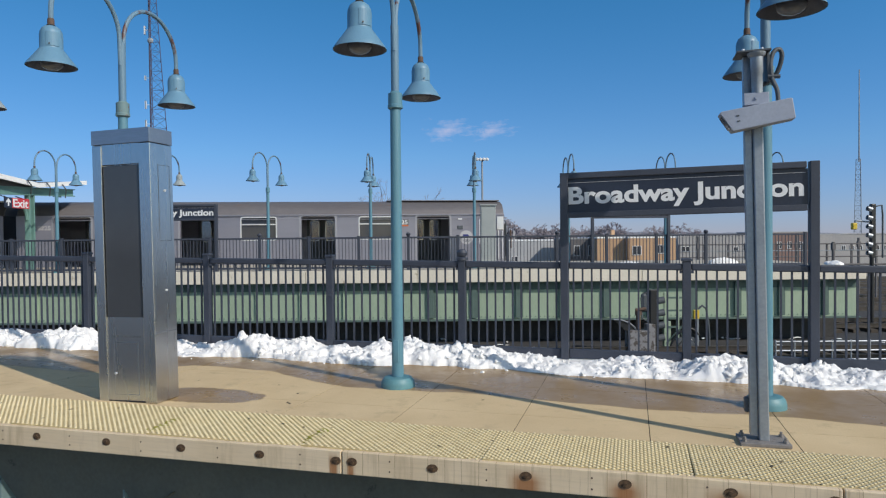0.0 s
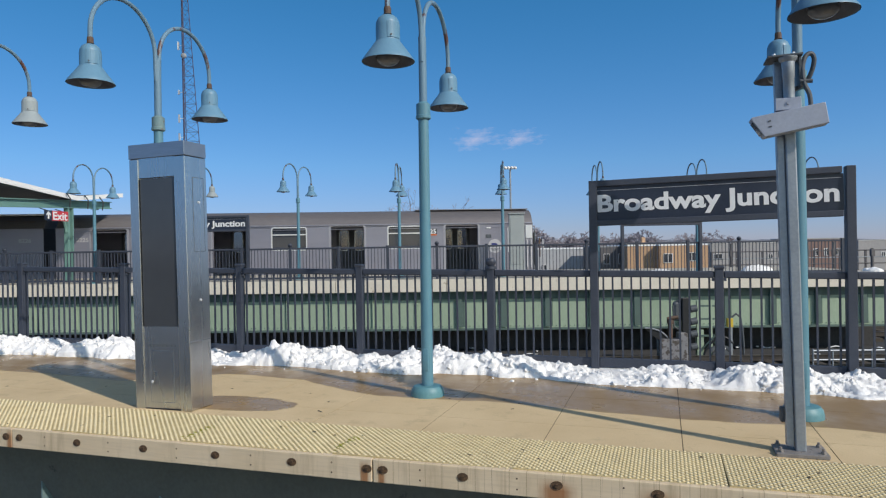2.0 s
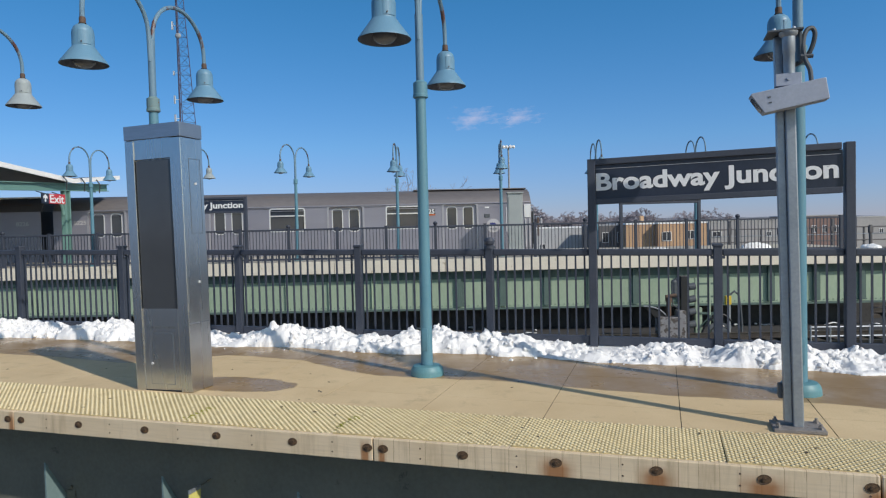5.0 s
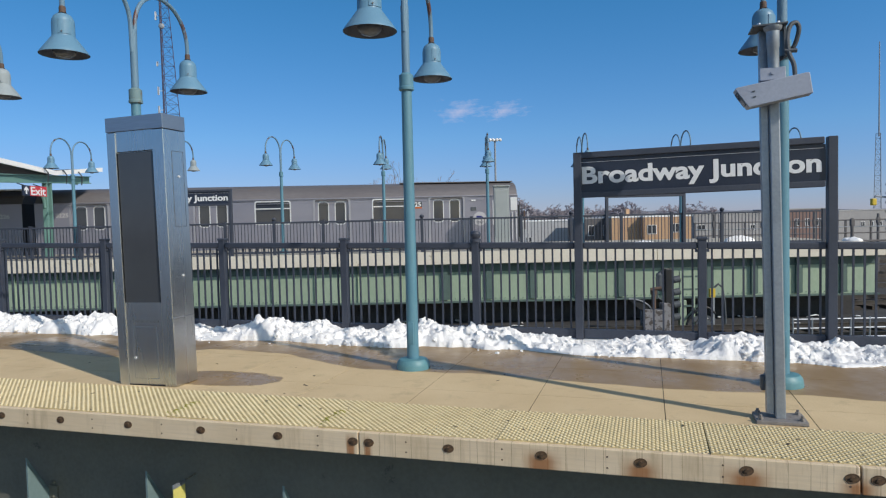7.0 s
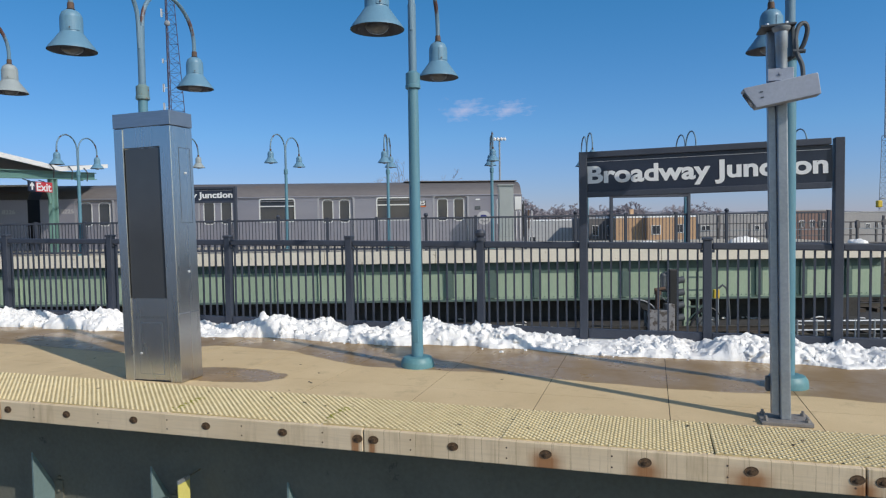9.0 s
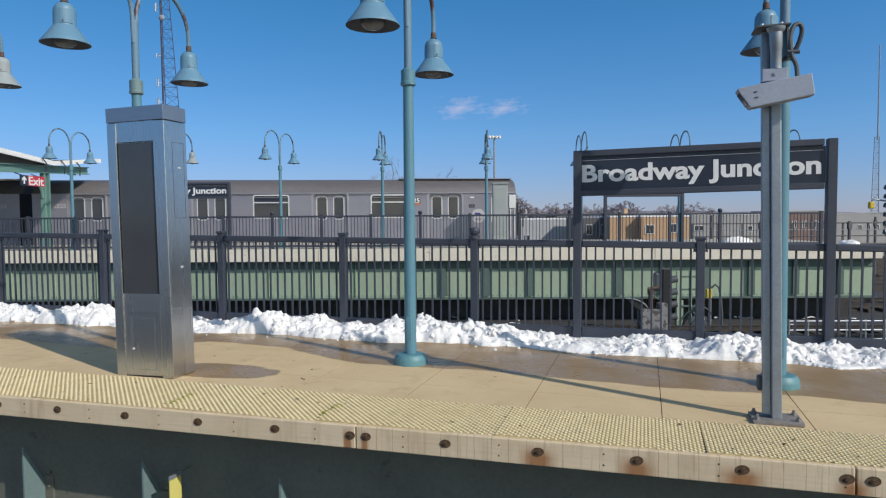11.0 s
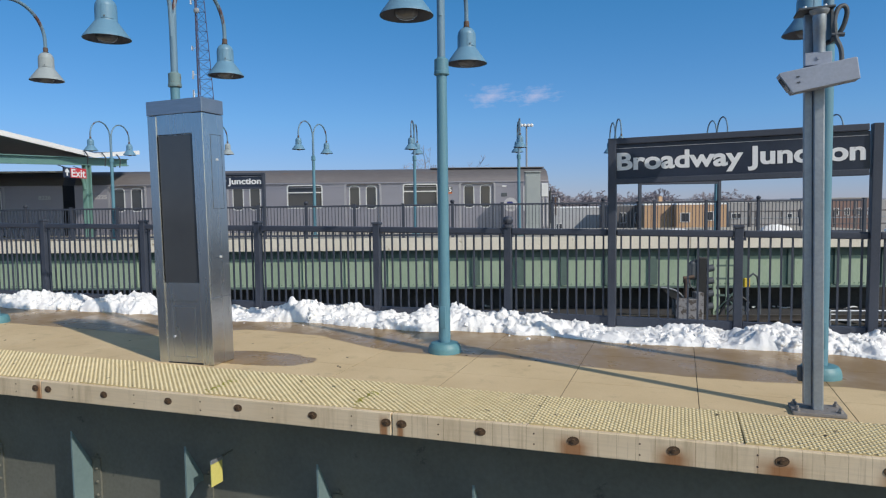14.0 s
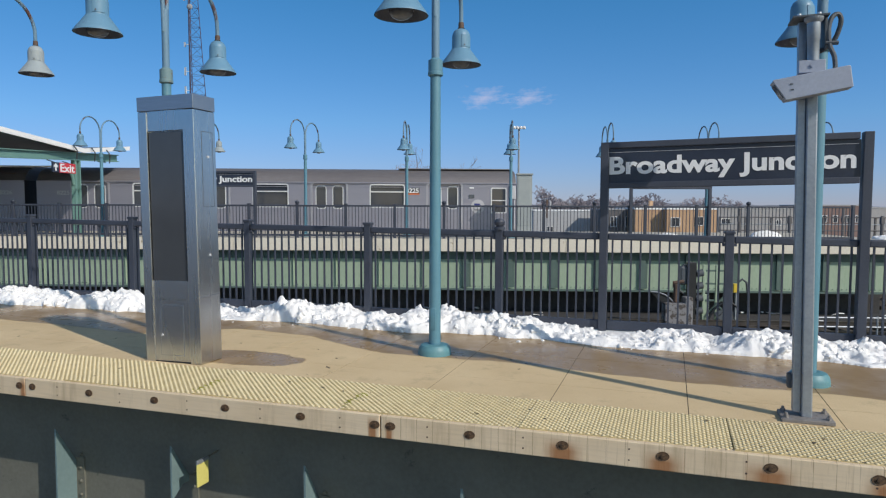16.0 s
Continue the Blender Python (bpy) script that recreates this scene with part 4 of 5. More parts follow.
def far_fence():
    step, u0 = 1.4915, -1.08
    bm = B()
    box(bm, 0, 0, 0.51, 0.085, 0.085, 1.02, bevel=0.008)
    shaft = mesh_of("shaft", bm, M_FENCE)
    bm = B()
    lathe(bm, [(0.0, 0.13), (0.05, 0.11), (0.07, 0.075), (0.06, 0.04), (0.04, 0.015), (0.062, 0.0)], 12, (0, 0, 1.02))
    ball = mesh_of("cap", bm, M_FENCE, True)
    bm = B()
    box(bm, 0, 0, 1.035, 0.10, 0.10, 0.03, bevel=0.006)
    flat = mesh_of("cap", bm, M_FENCE)
    bm = B()
    box(bm, step / 2, 0, 0.985, step - 0.09, 0.06, 0.055, bevel=0.008)
    rail = mesh_of("top_rail", bm, M_FENCE)
    bm = B()
    box(bm, step / 2, 0, 0.09, step - 0.09, 0.05, 0.06)
    low = mesh_of("bottom_rail", bm, M_FENCE)
    bm = B()
    box(bm, 0, 0, 0.535, 0.018, 0.018, 0.85)
    bar = mesh_of("bar", bm, M_FENCE)
    f = thing("fence", "black steel railing along the far platform", "fence", FAR @ pose(0, 20.06, F_Z))
    for k in range(-13, 9):
        u = u0 + step * k
        p = part("post", shaft, M_FENCE, f, at=pose(u, 0, 0))
        part("cap", ball if k % 3 == 0 else flat, M_FENCE, p)
        if k == 8:
            break
        part("top_rail", rail, M_FENCE, f, at=pose(u, 0, 0))
        part("bottom_rail", low, M_FENCE, f, at=pose(u, 0, 0))
        for i in range(14):
            part("bar", bar, M_FENCE, f, at=pose(u + 0.045 + (i + 0.5) * (step - 0.09) / 14, 0, 0))




def canopy():
    """A shallow V of roof over a row of columns; its gable end looks along the platform."""
    c = thing("canopy", "butterfly platform canopy with white fascia on green columns", "canopy", FAR @ pose(-13.6, 22.4, F_Z), kind="structure")
    wings = (((0.0, 2.92), (-5.2, 3.28)), ((0.0, 2.92), (3.0, 3.255)))
    for (y0, z0), (y1, z1) in wings:
        bm = B()
        prism(bm, [(y0, z0 - 0.15), (y1, z1 - 0.15), (y1, z1), (y0, z0)], -0.03, 0.03)
        bm.transform(TURN)
        part("fascia", bm, M_ROOFWHITE, c, "white fascia board")
        bm = B()
        prism(bm, [(y0, z0 - 0.13), (y1, z1 - 0.13), (y1, z1 - 0.03), (y0, z0 - 0.03)], -26.0, -0.04)
        bm.transform(TURN)
        part("roof", bm, M_CANOPYIN, c)
    bm = B()
    box(bm, -13.0, -5.22, 3.205, 26.0, 0.05, 0.15)
    part("fascia", bm, M_ROOFWHITE, c, "white fascia board")
    for x in (-0.3, -6.3, -12.3):
        bm = B()
        tilt = pose(x, -5.0, 2.42, 2.6, 0, 0)
        box(bm, 0, 3.8, 0, 0.05, 7.6, 0.22, tilt)
        box(bm, 0, 3.8, 0.12, 0.20, 7.6, 0.03, tilt)
        box(bm, 0, 3.8, -0.12, 0.20, 7.6, 0.03, tilt)
        part("beam", bm, M_CANGREEN, c)
        for dy in (-0.13, 0.0, 0.13):
            bm = B()
            box(bm, x, dy, 1.26, 0.16 if dy else 0.05, 0.06, 2.52, bevel=0.008)
            part("column", bm, M_CANGREEN, c)
        for side in (-1,):
            bm = B()
            pts = [(x, side * (0.16 + 0.62 * (1 - math.cos(a))), 1.68 + 0.62 * math.sin(a)) for a in [math.pi / 2 * k / 8 for k in range(9)]]
            tube(bm, pts, 0.05, 8)
            part("bracket", bm, M_CANGREEN, c, smooth=True)
        for y in (-4.4, 1.6):
            bm = B()
            prism(bm, [(y - 0.25, 2.55), (y + 0.25, 2.55), (y + 0.06, 2.80), (y - 0.06, 2.80)], x - 0.02, x + 0.02)
            bm.transform(TURN)
            part("roof_seat", bm, M_CANGREEN, c)
    for y in (-0.7, 0.35, 1.3):
        bm = B()
        tube(bm, [(0.06, y, 2.98), (0.14, y + 0.1, 2.80), (0.02, y + 0.25, 2.52)], 0.022, 6)
        part("pipe", bm, M_CABLE, c)
    bm = B()
    box(bm, -8.0, 0.9, 2.36, 14.0, 0.12, 0.05)
    part("light_channel", bm, M_ROOFWHITE, c, "white light channel under the roof")
    s = thing("exit_sign", "black and red hanging exit sign with a white arrow", "sign", FAR @ pose(-13.5, 21.1, F_Z + 2.02, 0, 0, 90))
    bm = B()
    box(bm, -0.43, 0, 0.16, 0.34, 0.04, 0.32)
    part("arrow_panel", bm, M_SIGN, s)
    bm = B()
    box(bm, 0.17, 0, 0.16, 0.86, 0.04, 0.32)
    part("panel", bm, M_RED, s)
    lettering("lettering", "Exit", 0.36, M_WHITE, s, pose(-0.22, -0.024, 0.035, 90, 0, 0), 0.008, 0.76, "white lettering")
    bm = B()
    prism(bm, [(1.3 * x, z) for x, z in [(-0.365, 0.05), (-0.315, 0.05), (-0.315, 0.18), (-0.26, 0.15), (-0.26, 0.21), (-0.34, 0.29), (-0.42, 0.21), (-0.42, 0.15), (-0.365, 0.18)]], -0.026, -0.02)
    part("arrow", bm, M_WHITE, s, "white arrow")
    for x in (-0.4, 0.4):
        bm = B()
        rod(bm, (x, 0, 0.30), (x, 0.3, 0.40), 0.015, 6)
        part("hanger", bm, M_BLACK, s)


def far_things():
    def spot(px, v):
        return (px - 784) / 1184 * v
    # arm direction of each lamp, from the platform's frame
    for px, v, yaw, grow in ((97, 20.2, -6, -0.06), (288, 20.9, -8, -0.03), (472, 21.2, -14, -0.04), (654, 21.2, 0, -0.10), (838, 21.2, 0, -0.10), (1005, 21.2, 0, -0.18), (1177, 21.2, 0, -0.18), (1360, 21.2, 0, -0.18)):
        lamp_post(FAR @ pose(spot(px, v), v, F_Z), yaw, grow, "teal double gooseneck lamp on the far platform", M_BELL, M_BELLGREY if px == 288 else M_BELL, sides=8)
    station_sign(2.475, FAR @ pose(-6.84 - 2.475, 20.02, F_Z - 0.0), "black station name sign on the far platform", 2.335)
    station_sign(2.28, FAR @ pose(4.45, 20.02, F_Z - 0.04), "black station name sign on the far platform", 2.15)
    c = thing("platform_cabinet", "pale grey-green metal cabinet at the far platform's end", "cabinet", FAR @ pose(1.66, 25.2, F_Z))
    bm = B()
    box(bm, 0, 0, 1.08, 0.56, 0.5, 2.16, bevel=0.01)
    part("body", bm, M_CABINET, c)
    bm = B()
    box(bm, 0.0, 0, 2.18, 0.62, 0.6, 0.05, bevel=0.01)
    part("lid", bm, M_CABINET, c)
    bm = B()
    box(bm, -0.01, -0.255, 1.15, 0.46, 0.02, 1.75, bevel=0.006)
    part("door", bm, M_CABINET, c)
    b = thing("barrier_post", "white and orange barrier post on the far platform", "post", FAR @ pose(2.62, 25.0, F_Z))
    bm = B()
    box(bm, 0, 0, 0.6, 0.06, 0.06, 1.2, bevel=0.01)
    part("shaft", bm, M_DISC, b)
    bm = B()
    box(bm, -0.12, 0, 0.9, 0.06, 0.06, 0.7, bevel=0.01)
    part("handle", bm, M_RUST, b)


# ---------------------------------------------------------------- the train
T_LEN, T_W, T_FLOOR = 18.4, 2.98, 1.14
DOORS = (-2.9, -7.4, -11.9, -16.4)
DOOR_W, DOOR_H = 1.30, 1.95
movers = []


def train_car(train, x_off, detailed):
    """One car; its right end at x_off. Side wall at y = 0 faces the camera; openings go through it."""
    zl, zt, zs = 0.55, 3.02, T_FLOOR
    edges = [-T_LEN + 0.05]
    for d in sorted(DOORS):
        edges += [d - DOOR_W / 2, d + DOOR_W / 2]
    edges.append(-0.05)
    for side_y, inner in ((0.0, 1), (T_W, -1)):
        cy = side_y + inner * 0.04

        def piece(x, z, sx, sz):
            bm = B()
            box(bm, x + x_off, cy, z, sx, 0.08, sz)
            part("wall_panel", bm, M_TRAIN, train)

        for k in range(0, len(edges), 2):
            a, b = edges[k], edges[k + 1]
            mid = (a + b) / 2
            if 0 < k < len(edges) - 2:
                w = 1.36
                piece(mid, (zl + 2.17) / 2, b - a, 2.17 - zl)
                piece(mid, (3.07 + zt) / 2 + 0.03, b - a, zt - 3.07 + 0.14)
                for s in (-1, 1):
                    ww = (b - a - w) / 2
                    piece(mid + s * (w / 2 + ww / 2), 2.62, ww, 0.90)
            else:
                piece(mid, (zl + zt) / 2 + 0.05, b - a, zt - zl + 0.1)
        for d in DOORS:
            piece(d, (zs + DOOR_H + zt) / 2 + 0.05, DOOR_W, zt - zs - DOOR_H + 0.10)
            piece(d, (zl + zs) / 2, DOOR_W, zs - zl)
    # roof: a low arch with a drip rail
    bm = B()
    arch = [(0.0, 3.05), (0.03, 3.12), (0.14, 3.33), (0.36, 3.54), (0.75, 3.67), (T_W / 2, 3.73), (T_W - 0.75, 3.67), (T_W - 0.36, 3.54), (T_W - 0.14, 3.33), (T_W - 0.03, 3.12), (T_W, 3.05)]
    va = [bm.verts.new((x_off - T_LEN + 0.05, y, z)) for y, z in arch]
    vb = [bm.verts.new((x_off - 0.05, y, z)) for y, z in arch]
    for k in range(len(arch) - 1):
        bm.faces.new((va[k], va[k + 1], vb[k + 1], vb[k]))
    bm.faces.new(va), bm.faces.new(vb)
    part("roof", bm, M_TRAINROOF, train, smooth=True)
    bm = B()
    box(bm, x_off - T_LEN / 2, -0.015, 3.13, T_LEN - 0.1, 0.05, 0.045, bevel=0.01)
    part("drip_rail", bm, M_TRAIN, train)
    bm = B()
    box(bm, x_off - T_LEN / 2, -0.006, 2.97, T_LEN - 0.1, 0.012, 0.02)
    part("belt_moulding", bm, M_TRAIN, train)
    bm = B()
    box(bm, x_off - 2.4, T_W / 2 - 0.1, 3.72, 4.6, 1.5, 0.04, bevel=0.015)
    part("roof_unit", bm, M_TRAINROOF, train, "dark roof-top cooling unit")
    for x in (-T_LEN + 0.09, -0.09):
        bm = B()
        box(bm, x_off + x, T_W / 2, 1.85, 0.10, T_W - 0.02, 2.6)
        part("end_wall", bm, M_TRAIN if x < -1 else M_BLACK, train)
    bm = B()
    box(bm, x_off - T_LEN / 2, T_W / 2, T_FLOOR - 0.06, T_LEN - 0.3, T_W - 0.18, 0.10)
    part("floor", bm, M_INSIDE, train)
    bm = B()
    box(bm, x_off - T_LEN / 2, T_W / 2, 3.20, T_LEN - 0.3, T_W - 0.5, 0.05)
    part("inner_ceiling", bm, M_INSIDE, train)
    bm = B()
    box(bm, x_off - T_LEN / 2, T_W / 2, 0.72, T_LEN - 1.2, T_W - 0.5, 0.5)
    part("underframe", bm, M_BLACK, train)
    for x in (-2.6, -T_LEN + 2.6):
        bm = B()
        box(bm, x_off + x, T_W / 2, 0.45, 2.6, 2.0, 0.35, bevel=0.05)
        tr = part("bogie", bm, M_BLACK, train)
        for dx in (-1.0, 1.0):
            bm = B()
            rod(bm, (x_off + x + dx, 0.68, 0.43), (x_off + x + dx, 2.3, 0.43), 0.43, 20)
            part("wheelset", bm, M_RAIL, tr)
    # windows between the doors
    for a, b in zip(sorted(DOORS), sorted(DOORS)[1:]):
        mid = (a + b) / 2 + x_off
        for y, o in ((0.0, -1), (T_W, 1)):
            outer, inner = rounded(1.38, 0.92, 0.10, 4, mid, 2.62), rounded(1.29, 0.83, 0.07, 4, mid, 2.62)
            bm = B()
            ring(bm, outer, inner, y + o * 0.014, y - o * 0.07)
            w = part("window", bm, M_CHROME, train, "bright-rimmed window")
            bm = B()
            prism(bm, rounded(1.30, 0.84, 0.07, 4, mid, 2.62), y - o * 0.045, y - o * 0.050)
            part("pane", bm, M_TRAINWIN, w)
            bm = B()
            box(bm, mid, y - o * 0.028, 2.78, 1.28, 0.03, 0.045)
            part("transom", bm, M_CHROME, w)
    # door frames, and sliding leaves that run inside the wall
    for d in DOORS:
        x = d + x_off
        bm = B()
        outer = rounded(DOOR_W + 0.15, DOOR_H + 0.09, 0.12, 4, x, zs + DOOR_H / 2 + 0.0)
        inner = rounded(DOOR_W, DOOR_H, 0.09, 4, x, zs + DOOR_H / 2 - 0.0)
        ring(bm, outer, inner, -0.016, 0.03)
        part("door_frame", bm, M_RIM, train)
        for y, moving in ((0.095, True), (T_W - 0.12, False)):
            for s in (-1, 1):
                lw = DOOR_W / 2
                hole = rounded(0.37, 0.86, 0.11, 4, 0, 1.43)
                bm = B()
                ring(bm, [(max(-lw / 2, min(lw / 2, px * 9)), max(0, min(DOOR_H, 0.975 + (pz - 1.43) * 9))) for px, pz in hole], hole, -0.018, 0.018)
                leaf = part("door_leaf", bm, M_TRAIN if moving else M_DOORIN, train, at=pose(x + s * lw / 2, y, zs))
                bm = B()
                ring(bm, rounded(0.43, 0.92, 0.13, 4, 0, 1.43), rounded(0.36, 0.85, 0.10, 4, 0, 1.43), -0.028, -0.012)
                part("window_rim", bm, M_CHROME, leaf)
                bm = B()
                prism(bm, hole, -0.004, 0.004)
                part("pane", bm, M_TRAINWIN if moving else M_SEETHRU, leaf)
                bm = B()
                box(bm, -s * (lw / 2 - 0.012), 0, DOOR_H / 2, 0.022, 0.03, DOOR_H)
                part("edge_rubber", bm, M_BLACK, leaf)
                if moving:
                    movers.append((leaf, x + s * lw / 2, s))
    for x, text in ((-17.62, "8225"), (-0.95, "8226")) if not detailed else ((-17.62, "8225"),):
        lettering("fleet_number", "8226" if not detailed else text, 0.21, M_DISC, train, pose(x_off + x, -0.004, 2.62, 90, 0, 0), 0.004, 0.46, "pale fleet number")
    if detailed:
        bm = B()
        box(bm, x_off - 4.17, -0.008, 2.83, 0.56, 0.012, 0.21, bevel=0.003)
        pl = part("fleet_panel", bm, M_BLACK, train, "black fleet number panel")
        lettering("lettering", "8225", 0.235, M_WHITE, pl, pose(x_off - 4.43, -0.017, 2.755, 90, 0, 0), 0.006, 0.51)
        bm = B()
        box(bm, x_off - 4.17, -0.012, 2.70, 0.55, 0.012, 0.045)
        part("stripe", bm, M_ORANGE, pl)
        bm = B()
        rod(bm, (x_off - 1.58, -0.010, 2.22), (x_off - 1.58, 0.004, 2.22), 0.275, 32)
        dsc = part("roundel", bm, M_DISC, train, "white round emblem with a blue mark")
        bm = B()
        prism(bm, [(x_off - 1.72, 2.20), (x_off - 1.52, 2.20), (x_off - 1.46, 2.27), (x_off - 1.52, 2.34), (x_off - 1.72, 2.34)], -0.016, -0.009)
        part("mark", bm, M_BLUE, dsc)
        bm = B()
        for i in range(3):
            box(bm, x_off - 1.58, -0.012, 2.12 - 0.035 * i, 0.34 - 0.06 * i, 0.006, 0.014)
        part("small_bars", bm, M_CABLE, dsc)
        for zz, ww in ((2.95, 0.17), (2.62, 0.22)):
            bm = B()
            box(bm, x_off - 1.83, -0.012, zz, ww, 0.03, 0.05 if zz > 2.8 else 0.14, bevel=0.006)
            part("side_marker", bm, M_WHITE if zz > 2.8 else M_CABLE, train)
        bm = B()
        ring(bm, rounded(0.64, 1.02, 0.06, 4, x_off - 0.75, 2.46), rounded(0.54, 0.92, 0.04, 4, x_off - 0.75, 2.46), -0.02, 0.03)
        cw = part("cab_window", bm, M_CHROME, train)
        bm = B()
        prism(bm, rounded(0.55, 0.93, 0.04, 4, x_off - 0.75, 2.46), -0.008, 0.004)
        part("pane", bm, M_TRAINWIN, cw)
        bm = B()
        box(bm, x_off - 0.75, -0.014, 2.46, 0.54, 0.02, 0.04)
        part("transom", bm, M_CHROME, cw)
        bm = B()
        tube(bm, [(x_off - 0.05, 0.1, 1.4), (x_off + 0.05, 0.1, 1.45), (x_off + 0.05, 0.1, 2.85), (x_off - 0.05, 0.1, 2.9)], 0.025, 8)
        part("grab_rail", bm, M_CABLE, train)
        bm = B()
        box(bm, x_off - 0.21, -0.02, 2.78, 0.27, 0.05, 0.52, bevel=0.012)
        part("end_panel", bm, M_CHROME, train, "pale panel at the cab corner")
        for dx in (-0.29, -0.13):
            bm = B()
            tube(bm, [(x_off + dx, 0.01, 1.3), (x_off + dx, -0.05, 1.36), (x_off + dx, -0.05, 2.42), (x_off + dx, 0.01, 2.48)], 0.02, 8)
            part("grab_rail", bm, M_CHROME, train)
        bm = B()
        for i in range(5):
            box(bm, x_off + 0.05, 0.55 + 0.1 * i, 2.0, 0.16, 0.03, 1.5)
        part("end_gate", bm, M_BLACK, train)


TRAIN_AT = FAR @ pose(2.46, 26.8, -0.87, 0, 0, 7)


def subway_train():
    train = thing("subway_train", "stainless steel subway train standing at the far platform", "train", TRAIN_AT)
    train_car(train, 0.0, True)
    train_car(train, -T_LEN - 0.35, False)
    return train


# ---------------------------------------------------------------- trackside and distance
def spot(px, v):
    return (px - 784) / 1184 * v


def high(px, py, v):
    return 1.344 + (421 - 0.0087 * (px - 784) - py) / 1184 * v


def track_bed():
    bm = B()
    box(bm, -12, 11.5, -2.05, 76, 31, 0.3)
    solid("track_bed", bm, M_BED, "dark trackbed below the platforms", "trackbed", "structure", FAR)
    for v in (13.6, 15.03, 16.6, 18.0, 22.4, 23.9):
        bm = B()
        box(bm, 0, v, -1.66, 70, 0.07, 0.02)
        box(bm, 0, v, -1.73, 70, 0.02, 0.14)
        box(bm, 0, v, -1.79, 70, 0.13, 0.02)
        solid("running_rail", bm, M_RAIL, "worn steel running rail", "rail", "structure", FAR)
    bm = B()
    box(bm, 0, 0, 0, 0.22, 2.5, 0.14)
    me = mesh_of("timber_tie", bm, M_TIE)
    bed = thing("ties", "dark timber sleepers under the rails", "sleepers", FAR, kind="structure")
    for k in range(52):
        for v in (14.3, 17.3, 23.1):
            part("timber_tie", me, M_TIE, bed, at=pose(-12 + 0.58 * k, v, -1.86))
    rnd = random.Random(3)
    bm = B()
    for k in range(260):
        m = pose(rnd.uniform(-6, 22), rnd.uniform(11.5, 24.0), -1.86, 0, 0, rnd.uniform(0, 180)) @ Matrix.Diagonal((rnd.uniform(0.08, 0.5), rnd.uniform(0.05, 0.16), rnd.uniform(0.02, 0.06), 1))
        bmesh.ops.create_icosphere(bm, subdivisions=2, radius=0.5, matrix=m)
    for v in bm.verts:
        v.co += 0.05 * noise.noise_vector(v.co * 4)
    solid("snow_patches", bm, M_SNOW, "thin patches of snow between the rails", "snow", "stuff", FAR, True)


